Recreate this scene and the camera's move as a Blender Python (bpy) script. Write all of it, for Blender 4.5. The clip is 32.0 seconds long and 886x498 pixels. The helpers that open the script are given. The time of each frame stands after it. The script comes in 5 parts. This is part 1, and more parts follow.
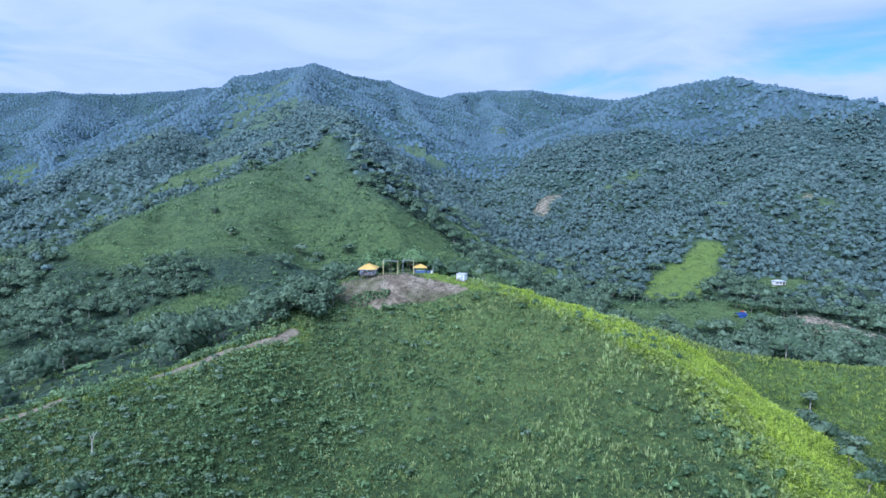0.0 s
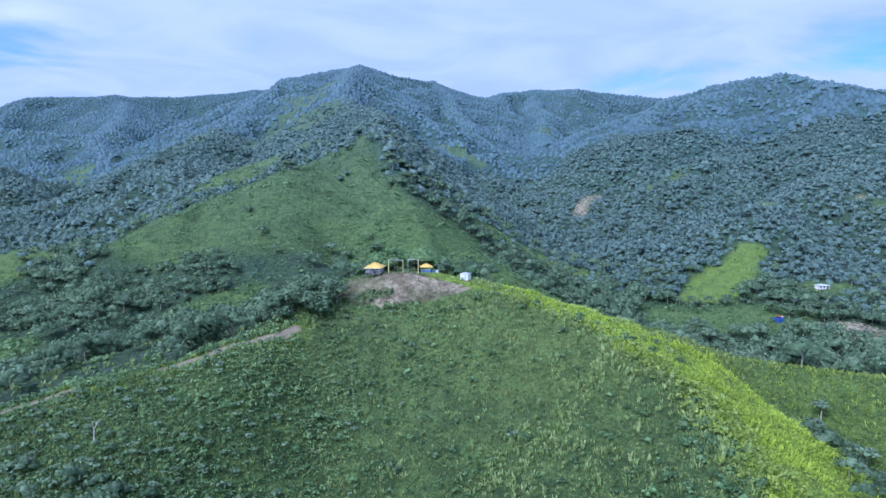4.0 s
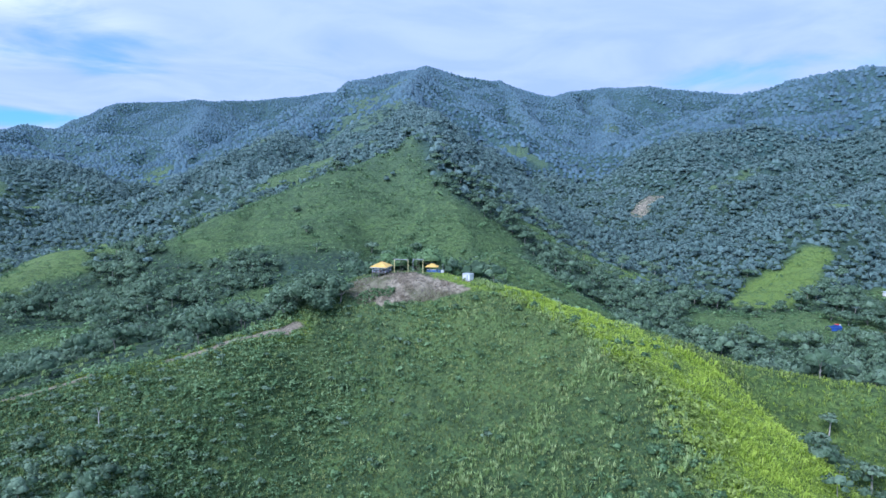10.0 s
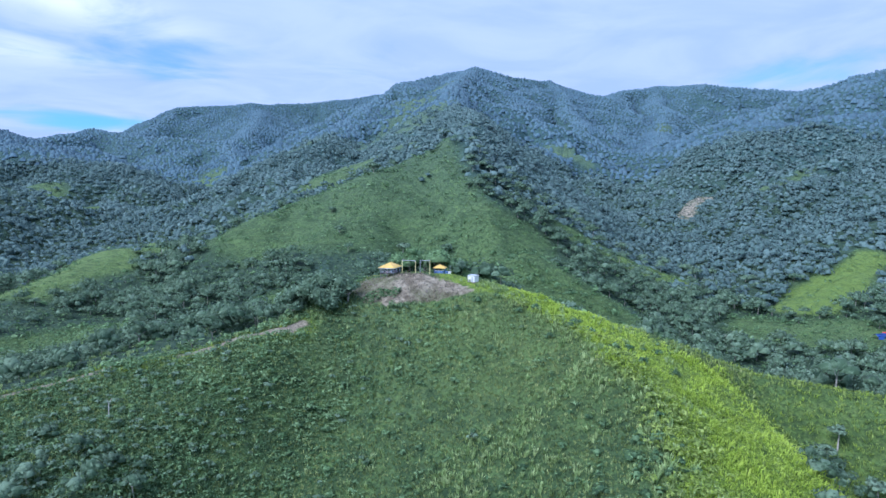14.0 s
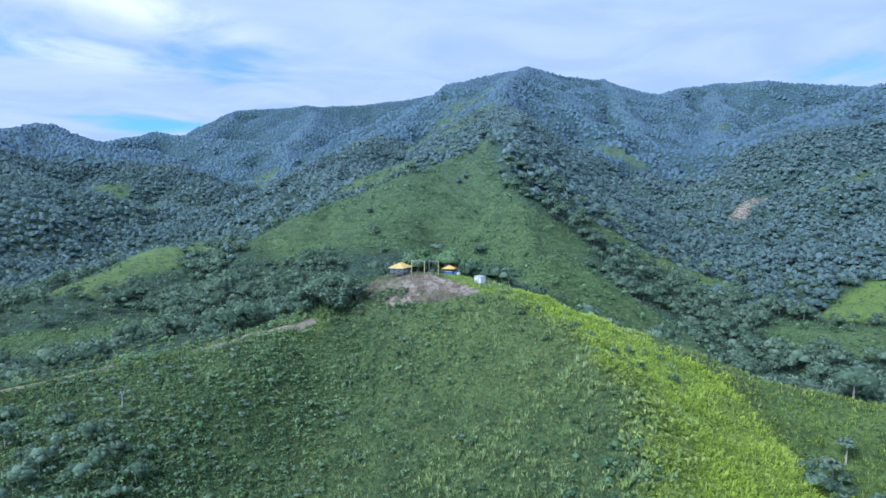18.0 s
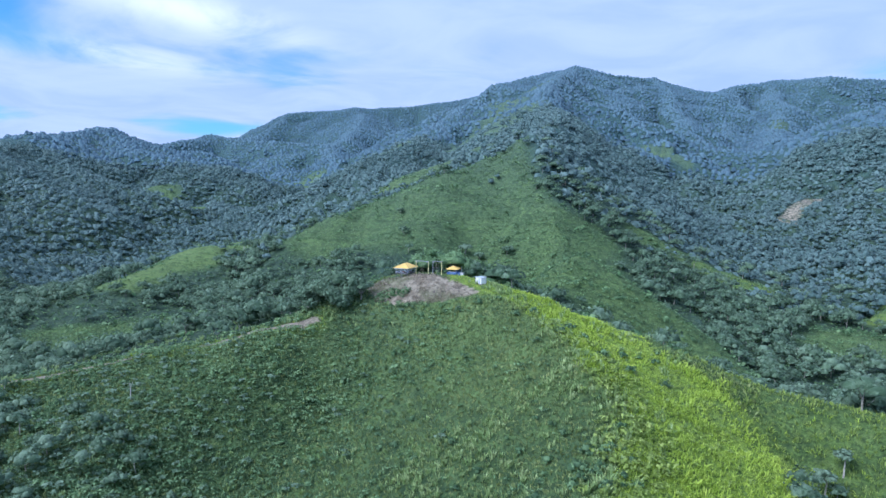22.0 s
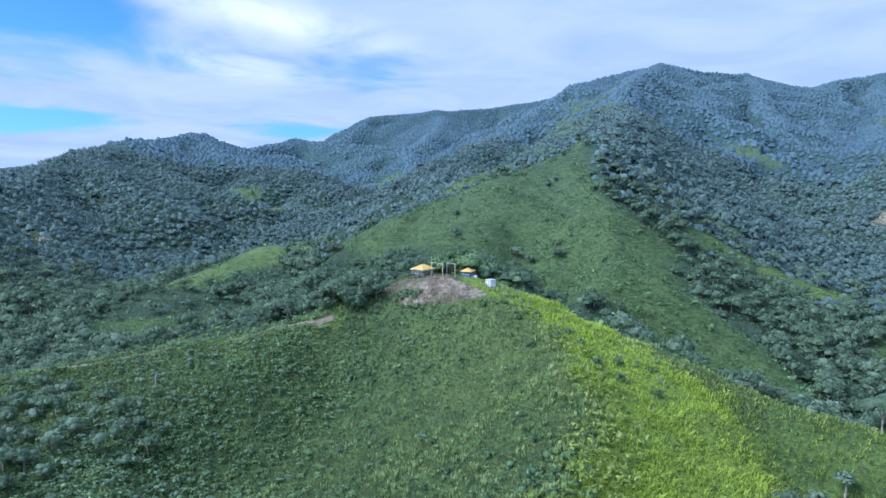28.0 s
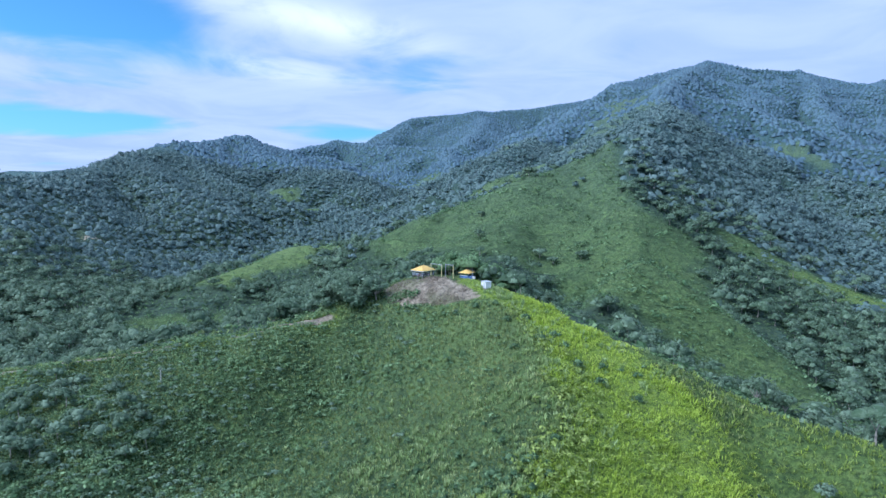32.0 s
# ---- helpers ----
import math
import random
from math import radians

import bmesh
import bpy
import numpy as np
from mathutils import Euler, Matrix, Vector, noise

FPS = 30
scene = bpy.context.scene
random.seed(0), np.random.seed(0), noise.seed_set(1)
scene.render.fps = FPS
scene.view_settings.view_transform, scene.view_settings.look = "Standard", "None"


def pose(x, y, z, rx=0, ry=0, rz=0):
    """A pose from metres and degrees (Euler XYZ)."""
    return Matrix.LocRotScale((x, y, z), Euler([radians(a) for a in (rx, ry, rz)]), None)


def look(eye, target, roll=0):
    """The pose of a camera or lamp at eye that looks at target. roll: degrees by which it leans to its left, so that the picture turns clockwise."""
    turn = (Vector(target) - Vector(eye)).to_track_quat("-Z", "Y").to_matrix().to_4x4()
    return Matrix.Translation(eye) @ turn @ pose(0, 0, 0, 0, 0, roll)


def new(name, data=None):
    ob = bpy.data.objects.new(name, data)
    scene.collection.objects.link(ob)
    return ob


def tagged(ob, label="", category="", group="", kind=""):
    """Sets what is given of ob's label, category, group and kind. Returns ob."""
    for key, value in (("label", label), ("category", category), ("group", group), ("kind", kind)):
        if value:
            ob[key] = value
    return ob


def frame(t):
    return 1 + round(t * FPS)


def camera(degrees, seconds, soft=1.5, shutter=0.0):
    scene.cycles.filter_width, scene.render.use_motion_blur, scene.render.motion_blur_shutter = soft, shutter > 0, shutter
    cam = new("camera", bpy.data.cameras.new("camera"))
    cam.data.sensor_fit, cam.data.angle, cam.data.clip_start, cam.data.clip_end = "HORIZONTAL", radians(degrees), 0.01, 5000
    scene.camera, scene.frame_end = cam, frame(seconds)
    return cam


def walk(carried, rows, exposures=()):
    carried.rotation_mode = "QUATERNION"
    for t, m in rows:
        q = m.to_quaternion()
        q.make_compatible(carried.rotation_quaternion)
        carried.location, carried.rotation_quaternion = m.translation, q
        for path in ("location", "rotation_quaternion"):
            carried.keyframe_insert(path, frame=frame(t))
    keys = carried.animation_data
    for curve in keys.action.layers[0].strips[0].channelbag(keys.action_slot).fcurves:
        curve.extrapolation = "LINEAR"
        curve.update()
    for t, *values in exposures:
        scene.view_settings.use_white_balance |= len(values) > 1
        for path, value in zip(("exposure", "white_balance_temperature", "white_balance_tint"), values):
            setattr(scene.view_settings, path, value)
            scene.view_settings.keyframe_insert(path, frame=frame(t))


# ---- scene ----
cam = camera(70.0, 32.0, 1.5)
METRES, EYE, TILT, LEAN, TURN = 106.6, 22.1, -5.4, -0.4, 0.0
ROWS = [
    (0.0, 0.0, 0.0, 0.0, 0.0, 0.0, -0.0),
    (0.5, 0.0134, -0.0007, -0.0002, 0.68, 0.0, -0.07),
    (1.0, 0.027, -0.0008, -0.0002, 1.62, 0.01, -0.16),
    (1.5, 0.0412, -0.0009, -0.0003, 2.52, 0.02, -0.23),
    (2.0, 0.0554, -0.001, -0.0005, 2.97, 0.02, -0.28),
    (2.5, 0.0698, -0.0011, -0.0007, 3.35, 0.02, -0.34),
    (3.0, 0.0843, -0.0011, -0.0008, 3.62, 0.01, -0.38),
    (3.5, 0.0992, -0.0009, -0.0009, 3.9, 0.0, -0.43),
    (5.5, 0.1578, 0.0, -0.0006, 5.02, -0.04, -0.57),
    (6.0, 0.1723, 0.0006, 0.0, 5.33, -0.06, -0.64),
    (6.5, 0.1875, 0.0012, -0.0001, 5.74, -0.05, -0.66),
    (7.0, 0.2025, 0.0021, 0.0001, 6.3, -0.07, -0.7),
    (7.5, 0.2176, 0.0031, 0.0004, 6.83, -0.08, -0.75),
    (8.0, 0.2326, 0.0042, 0.0008, 7.39, -0.08, -0.8),
    (8.5, 0.2476, 0.0052, 0.0007, 8.01, -0.07, -0.86),
    (9.0, 0.2626, 0.0066, 0.0014, 8.88, -0.09, -0.95),
    (9.5, 0.278, 0.0085, 0.0016, 9.7, -0.08, -0.99),
    (10.0, 0.2931, 0.0105, 0.0021, 10.43, -0.09, -1.07),
    (10.5, 0.3084, 0.0124, 0.0024, 10.96, -0.1, -1.11),
    (11.0, 0.3234, 0.0144, 0.0028, 11.43, -0.1, -1.16),
    (11.5, 0.3383, 0.0166, 0.0034, 11.95, -0.12, -1.22),
    (12.0, 0.3536, 0.019, 0.0037, 12.54, -0.12, -1.26),
    (12.5, 0.3688, 0.0215, 0.0042, 13.1, -0.11, -1.33),
    (13.0, 0.3842, 0.0242, 0.0047, 13.7, -0.11, -1.38),
    (13.5, 0.3993, 0.027, 0.0053, 14.38, -0.12, -1.44),
    (14.0, 0.4152, 0.03, 0.0058, 15.05, -0.11, -1.48),
    (14.5, 0.4305, 0.0334, 0.0064, 15.76, -0.11, -1.54),
    (16.5, 0.4921, 0.0484, 0.0087, 18.04, -0.15, -1.74),
    (17.0, 0.5073, 0.0523, 0.0093, 18.64, -0.16, -1.79),
    (17.5, 0.5226, 0.0566, 0.0096, 19.28, -0.18, -1.84),
    (18.0, 0.538, 0.0611, 0.01, 19.89, -0.2, -1.9),
    (18.5, 0.5537, 0.0659, 0.0106, 20.51, -0.22, -1.95),
    (19.0, 0.5692, 0.0707, 0.0111, 20.99, -0.24, -2.0),
    (19.5, 0.5848, 0.0758, 0.0116, 21.54, -0.25, -2.05),
    (20.0, 0.6004, 0.081, 0.012, 22.13, -0.27, -2.08),
    (20.5, 0.6158, 0.0863, 0.0126, 22.72, -0.28, -2.14),
    (21.0, 0.6312, 0.0916, 0.0131, 23.37, -0.29, -2.2),
    (21.5, 0.6465, 0.0973, 0.0138, 23.89, -0.3, -2.25),
    (22.0, 0.6618, 0.1029, 0.0144, 24.38, -0.3, -2.3),
    (22.5, 0.6769, 0.1086, 0.0152, 24.96, -0.3, -2.35),
    (23.0, 0.6919, 0.1147, 0.0158, 25.68, -0.32, -2.4),
    (23.5, 0.7069, 0.1209, 0.0167, 26.31, -0.33, -2.45),
    (24.0, 0.7216, 0.1271, 0.0176, 26.9, -0.36, -2.51),
    (24.5, 0.7365, 0.1336, 0.0182, 27.49, -0.38, -2.56),
    (25.0, 0.7513, 0.1402, 0.0191, 28.05, -0.4, -2.6),
    (25.5, 0.7659, 0.1468, 0.0201, 28.65, -0.42, -2.65),
    (27.5, 0.8248, 0.1757, 0.0236, 31.2, -0.47, -2.85),
    (28.0, 0.8392, 0.183, 0.0246, 31.81, -0.49, -2.91),
    (28.5, 0.8536, 0.1907, 0.0256, 32.36, -0.5, -2.96),
    (29.0, 0.868, 0.1983, 0.0268, 32.82, -0.52, -2.99),
    (29.5, 0.8822, 0.206, 0.0279, 33.27, -0.54, -3.03),
    (30.0, 0.8964, 0.2139, 0.0291, 33.7, -0.56, -3.07),
    (30.5, 0.9104, 0.2219, 0.0301, 34.16, -0.58, -3.11),
    (31.0, 0.9244, 0.2299, 0.0312, 34.73, -0.6, -3.15),
    (31.5, 0.9384, 0.2382, 0.0324, 35.3, -0.62, -3.19),
    (32.0, 0.9523, 0.2465, 0.0335, 35.77, -0.63, -3.23),
]
walk(cam, [(t, pose(0, 0, EYE, TILT, LEAN, TURN) @ pose(METRES * x, METRES * y, METRES * z, 90 + pitch, roll, yaw)) for t, x, y, z, yaw, pitch, roll in ROWS],
     [(0.0, 0.36, 5150, 21), (32.0, 0.35, 5200, 19)])

# ---------------------------------------------------------------- sky and light
SUN_AZ, SUN_EL = radians(220), radians(46)  # clockwise from +y


def calc(nt, op, a, b=0.0, c=0.0):
    n = nt.nodes.new("ShaderNodeMath")
    n.operation = op
    for i, v in enumerate((a, b, c)):
        if isinstance(v, bpy.types.NodeSocket):
            nt.links.new(v, n.inputs[i])
        else:
            n.inputs[i].default_value = v
    return n.outputs[0]


def mix(nt, fac, a, b, blend="MIX"):
    n = nt.nodes.new("ShaderNodeMix")
    n.data_type, n.blend_type = "RGBA", blend
    for i, v in ((0, fac), (6, a), (7, b)):
        if isinstance(v, bpy.types.NodeSocket):
            nt.links.new(v, n.inputs[i])
        elif i == 0:
            n.inputs[i].default_value = v
        else:
            n.inputs[i].default_value = (*v, 1)
    return n.outputs[2]


def ramp(nt, value, low, high):
    n = nt.nodes.new("ShaderNodeMapRange")
    n.interpolation_type = "SMOOTHSTEP"
    nt.links.new(value, n.inputs[0])
    n.inputs[1].default_value, n.inputs[2].default_value = low, high
    return n.outputs[0]


def noise_tex(nt, vector, scale, detail=4.0, rough=0.55, distort=0.0):
    n = nt.nodes.new("ShaderNodeTexNoise")
    if vector is not None:
        nt.links.new(vector, n.inputs["Vector"])
    n.inputs["Scale"].default_value, n.inputs["Detail"].default_value = scale, detail
    n.inputs["Roughness"].default_value, n.inputs["Distortion"].default_value = rough, distort
    return n.outputs[0]


def build_sky():
    world = bpy.data.worlds.new("sky")
    scene.world = world
    world.use_nodes = True
    nt = world.node_tree
    nt.nodes.clear()
    air = nt.nodes.new("ShaderNodeTexSky")
    air.sky_type, air.sun_disc = "NISHITA", False
    air.sun_elevation, air.sun_rotation = SUN_EL, SUN_AZ
    air.air_density, air.dust_density = 1.0, 0.6
    coord = nt.nodes.new("ShaderNodeTexCoord")
    way = nt.nodes.new("ShaderNodeSeparateXYZ")
    nt.links.new(coord.outputs["Generated"], way.inputs[0])
    x, y, z = way.outputs
    up = calc(nt, "ADD", calc(nt, "MAXIMUM", z, 0.0), 0.09)
    flat = nt.nodes.new("ShaderNodeCombineXYZ")  # a cloud layer seen from below
    nt.links.new(calc(nt, "DIVIDE", x, up), flat.inputs[0])
    nt.links.new(calc(nt, "DIVIDE", y, up), flat.inputs[1])
    soft = noise_tex(nt, flat.outputs[0], 0.5, 4, 0.5, 0.3)
    fine = noise_tex(nt, flat.outputs[0], 1.3, 6, 0.56, 0.6)
    cover = calc(nt, "ADD", calc(nt, "MULTIPLY", soft, 0.75), calc(nt, "MULTIPLY", fine, 0.25))
    # the open blue gap in the west, low over the hills
    az = calc(nt, "ARCTAN2", x, y)
    el = calc(nt, "ARCSINE", z)

    def spot(a, e, wa, we, lean=0.0):
        da = calc(nt, "SUBTRACT", az, radians(a))
        de = calc(nt, "SUBTRACT", calc(nt, "SUBTRACT", el, radians(e)), calc(nt, "MULTIPLY", da, lean))
        q = calc(nt, "ADD", calc(nt, "POWER", calc(nt, "DIVIDE", da, radians(wa)), 2.0), calc(nt, "POWER", calc(nt, "DIVIDE", de, radians(we)), 2.0))
        return calc(nt, "EXPONENT", calc(nt, "MULTIPLY", q, -1.0))

    gap = calc(nt, "ADD", spot(-66, 13, 15, 4.5), calc(nt, "MULTIPLY", spot(-40, 14, 5, 3), 0.0))
    gap = calc(nt, "ADD", gap, calc(nt, "MULTIPLY", spot(-60, 5, 22, 1.2), 0.5))
    gap = calc(nt, "ADD", gap, calc(nt, "MULTIPLY", spot(14, 9.5, 16, 2.2), 0.14))
    cover = calc(nt, "SUBTRACT", cover, calc(nt, "MULTIPLY", gap, 0.33))
    amount = ramp(nt, cover, 0.285, 0.44)
    bright = calc(nt, "ADD", spot(-46, 14.1, 9, 1.5, -0.15), calc(nt, "MULTIPLY", spot(-51, 10.2, 6, 0.9, -0.08), 0.75))
    bright = calc(nt, "MULTIPLY", bright, ramp(nt, fine, 0.28, 0.52))
    grey = mix(nt, ramp(nt, fine, 0.3, 0.7), (0.43, 0.55, 0.74), (0.55, 0.65, 0.78))
    cloud = mix(nt, bright, grey, (0.92, 0.96, 1.0))
    blue = mix(nt, 1.0, air.outputs[0], (0.058, 0.108, 0.126), "MULTIPLY")
    colour = mix(nt, amount, blue, cloud)
    back = nt.nodes.new("ShaderNodeBackground")
    nt.links.new(colour, back.inputs[0])
    back.inputs[1].default_value = 0.9
    out = nt.nodes.new("ShaderNodeOutputWorld")
    nt.links.new(back.outputs[0], out.inputs[0])


build_sky()
sun = new("sun", bpy.data.lights.new("sun", "SUN"))
sun.data.energy, sun.data.angle, sun.data.color = 3.6, radians(36), (1.0, 0.96, 0.88)
sun.matrix_world = look((400 * math.sin(SUN_AZ) * math.cos(SUN_EL), 400 * math.cos(SUN_AZ) * math.cos(SUN_EL), 400 * math.sin(SUN_EL)), (0, 0, 0))

# ---------------------------------------------------------------- numbers and noise
def lattice(ix, iy, seed):
    h = (ix * 374761393 + iy * 668265263 + seed * 1442695041) & 0x7FFFFFFF
    h = ((h ^ (h >> 13)) * 1274126177) & 0x7FFFFFFF
    return ((h ^ (h >> 16)) & 0xFFFF) / 65535.0


def value_noise(x, y, size, seed=0):
    """Smooth noise between 0 and 1 with features of that size in metres."""
    u, v = x / size, y / size
    i, j = np.floor(u).astype(np.int64), np.floor(v).astype(np.int64)
    a, b = u - i, v - j
    a, b = a * a * (3 - 2 * a), b * b * (3 - 2 * b)
    low = lattice(i, j, seed) * (1 - a) + lattice(i + 1, j, seed) * a
    high = lattice(i, j + 1, seed) * (1 - a) + lattice(i + 1, j + 1, seed) * a
    return low * (1 - b) + high * b


def fbm(x, y, size, octaves, seed=0):
    total, weight, amp = 0.0, 0.0, 1.0
    for k in range(octaves):
        total = total + amp * value_noise(x, y, size / 2.03 ** k, seed + 17 * k)
        weight, amp = weight + amp, amp * 0.5
    return total / weight


# ---------------------------------------------------------------- the lie of the land
# crest lines: corners (x, y, z), rounding of the crest, fall to the left and to the right of its way
HILL = [
    ([(-32.5, 191, -6.8), (-22.1, 188, -4.0), (-16, 187, -2.6), (-10.4, 186, -2.1), (-4, 185.5, -2.6), (2.6, 183, -3.6), (7.8, 181, -4.5)], 7.8, 0.50, 0.78),
    ([(13, 179, -5.6), (19.5, 178, -6.8), (33.8, 174, -9.6), (45.5, 174, -13.5), (61.1, 174, -18.2), (80.6, 173, -22.9), (102.7, 170, -24.7), (130, 170, -26.7), (195, 156, -32.5), (286, 130, -46.8)], 6.5, 0.50, 0.56),
    ([(18.2, 174, -8.6), (31.2, 161, -9.6), (42.9, 148.2, -13.5), (52, 133.9, -18.4), (54.6, 110.5, -22.9), (57.2, 78, -35.1), (59.8, 39, -52.0)], 5.2, 0.56, 0.57),
    ([(52, 174, -15.8), (65, 158, -22.0), (75, 143, -27.0), (82, 127, -33.0), (86, 110, -41.0)], 9, 0.76, 0.36),
    ([(-28.6, 186, -7.0), (-37.7, 169, -10.6), (-41.6, 157.3, -14.3), (-49.4, 154.7, -16.3), (-57.2, 151.5, -19.8), (-68.9, 148.2, -22.7), (-83.2, 141.7, -25.4), (-97.5, 133.9, -29.6), (-111.8, 122.2, -32.0), (-143, 101.4, -37.7), (-195, 65, -49.4)], 5.2, 0.66, 0.51),
]
RANGE = [
    ([(-75, 195, -23.1), (-130, 244, -48.7), (-195, 262, -58.7), (-286, 295, -51.5)], 30, 0.22, 0.22),
    ([(-506, 2482, 474.0), (-429, 1950, 366.0), (-321, 1378, 247.2), (-247, 1105, 165.9), (-143, 832, 120.0), (-96.2, 650, 89.1), (-93.6, 559, 64.6)], 15.6, 0.99, 0.53),
    ([(-93.6, 559, 69), (-82, 536, 66), (-51, 472, 26.5), (-38, 430, 4.5), (-24, 395, -14), (-12, 360, -20), (1, 326, -10.5), (14, 321, -18.5), (29, 317, -30.5), (50, 309, -39.5), (76, 292, -52.5), (98, 276, -64)], 3.5, .75, .75),
    ([(-93.6, 559, 47.3), (-119.6, 520, 43.6), (-143, 484, 37.8), (-191, 480, 18.9), (-208, 430, 3.5), (-225, 400, -20.0), (-215, 350, -34.1), (-200, 300, -47.8)], 10, 0.73, 0.51),
    ([(-93, 494, 27.9), (-110, 474, 8.0), (-121, 421, 5.2), (-138, 392, -6.3), (-152, 362, -23.2), (-181, 340, -34.6), (-186, 294, -41.2), (-198, 262, -49.1)], 14, 0.44, 0.57),
    ([(-82, 536, 62.3), (-31, 500, 14.1), (-4, 469, -14.8), (20, 462, -26.0), (45, 441, -45.0), (69, 419, -45.8)], 8, 0.75, 0.70),
    ([(-14, 222, -22), (-10, 275, -31), (1, 326, -15)], 10, .5, .5),
    ([(-97.5, 670, 58.3), (-169, 644, 69.4), (-238, 611, 42.7), (-272, 552, 0.0), (-312, 507, -22.1), (-360, 480, -30.8), (-429, 429, -57.3)], 10.4, 0.55, 0.48),
    ([(-272, 552, -1.6), (-296, 455, -23.0), (-309, 390, -22.5), (-289, 306, -36.3), (-260, 247, -59.2)], 11.7, 0.34, 0.45),
    ([(-506, 2482, 474.0), (-534, 1690, 304.1), (-526, 1300, 169.0), (-436, 970, 93.8), (-452, 845, 57.3), (-471, 754, 24.3), (-514, 676, -6.0)], 15.6, 0.33, 0.55),
    ([(-436, 970, 102.0), (-396, 819, 56.6), (-367, 694, 37.7), (-377, 604, 0.3)], 13, 0.50, 0.57),
    ([(-95, 740, 78.6), (-41, 654, 21.4), (-5, 600, 11.3), (20, 560, -13.5), (45, 530, -28.1), (88, 498, -59.7), (108, 470, -59.7)], 8, 0.63, 0.72),
    ([(-506, 2482, 474.0), (-780, 2990, 494.0), (-1118, 3048, 478.0), (-1430, 2899, 432.0), (-1612, 2717, 402.0), (-1846, 2470, 369.0), (-1742, 2145, 224.0), (-1661, 1938, 205.0), (-1465, 1585, 177.0), (-1382, 1292, 132.6), (-1210, 985, 143.0), (-1058, 746, 108.9), (-975, 630, 88.4), (-784, 434, 39.0), (-634, 283, 24.7), (-546, 78, -0.0)], 23.4, 0.64, 0.51),
    ([(-1210, 985, 143.0), (-962, 845, 90.9), (-767, 806, 2.6)], 15.6, 0.20, 0.36),
    ([(-1465, 1585, 177.0), (-1170, 1547, 153.4), (-976, 1534, 139.9), (-780, 1300, 69.9)], 18.2, 0.50, 0.51),
    ([(-1058, 746, 109.1), (-806, 650, 38.4), (-650, 656, 7.0)], 13, 0.55, 0.52),
    ([(-910, 559, 72.9), (-741, 514, 46.6), (-642, 500, 18.6), (-546, 436, -35.6)], 13, 0.44, 0.47),
    ([(-784, 434, 41.6), (-624, 341, 11.8), (-490, 302, -30.6), (-390, 247, -49.6)], 13, 0.51, 0.50),
    ([(-634, 283, 28.6), (-455, 214, -18.1), (-324, 191, -44.4), (-273, 182, -58.2)], 13, 0.52, 0.50),
    ([(-1612, 2717, 402.0), (-1300, 2210, 260.0), (-1105, 1820, 176.0)], 20.8, 0.50, 0.50),
    ([(-1118, 3048, 478.0), (-936, 2340, 280.0), (-780, 1820, 169.0)], 20.8, 0.50, 0.50),
    ([(-330, 1420, 240), (-174, 1436, 199), (-95, 1400, 148), (-20, 1230, 70), (30, 1080, 14)], 15.6, .6, .6),
]
EAST = [
    ([(270, 490, -46.9), (240, 452, -53.4), (190, 390, -57.0), (140, 345, -65.0)], 40, 0.25, 0.25),
    ([(1040, 2730, 377.0), (650, 1950, 307.1), (468, 1691, 247.1), (540, 1602, 272.0), (601, 1509, 266.0), (651, 1447, 270.0), (681, 1331, 231.0), (688, 1179, 185.0), (719, 1083, 144.3), (806, 910, 104.0), (988, 624, 52.0)], 23.4, 0.49, 0.40),
    ([(468, 1691, 247.0), (294, 1309, 149.4), (202, 1079, 54.4), (162, 959, 2.5)], 15.6, 0.25, 0.45),
    ([(601, 1509, 266.0), (429, 1144, 95.5), (325, 962, 62.0), (266, 904, 30.8), (195, 728, -16.5), (153.4, 618, -33.8)], 15.6, 0.45, 0.44),
    ([(681, 1331, 231.0), (520, 949, 100.1), (403, 793, 26.0), (325, 734, 14.9), (260, 624, -1.5), (224, 543, -31.2), (195, 471, -43.8), (166, 413, -58.5)], 13, 0.36, 0.28),
    ([(719, 1083, 144.3), (585, 806, 49.3), (442, 689, -25.9), (364, 559, -49.4)], 15.6, 0.45, 0.45),
    ([(-506, 2482, 474.0), (-231, 2651, 446.0), (-26, 2548, 369.0), (78, 2860, 439.0), (213, 3060, 473.0), (376, 2816, 447.0), (585, 2925, 437.0), (832, 2990, 429.0), (1300, 2990, 429.0)], 20.8, 0.55, 0.55),
    ([(213, 3060, 473.0), (195, 2470, 308.9), (182, 2083, 201.2), (143, 1690, 128.5)], 18.2, 0.50, 0.49),
    ([(-231, 2651, 446.0), (-78, 1950, 242.4), (-7.8, 1455, 92.4), (52, 1170, 13.3)], 15.6, 0.60, 0.60),
]

# hollows in the hillsides: from, to, half width, depth
DRAWS = [(-22, 140, -36, 112, 20, 9.0), (5, 138, -6, 112, 14, 4.0), (-98, 424, -80, 385, 17, 13.0), (2, 392, 52, 352, 15, 9.0), (52, 352, 104, 312, 16, 8.0), (-48, 352, -30, 300, 16, 6.0), (-36, 366, 8, 352, 9, 5.0), (88, 156, 106, 116, 11, 5.0)]


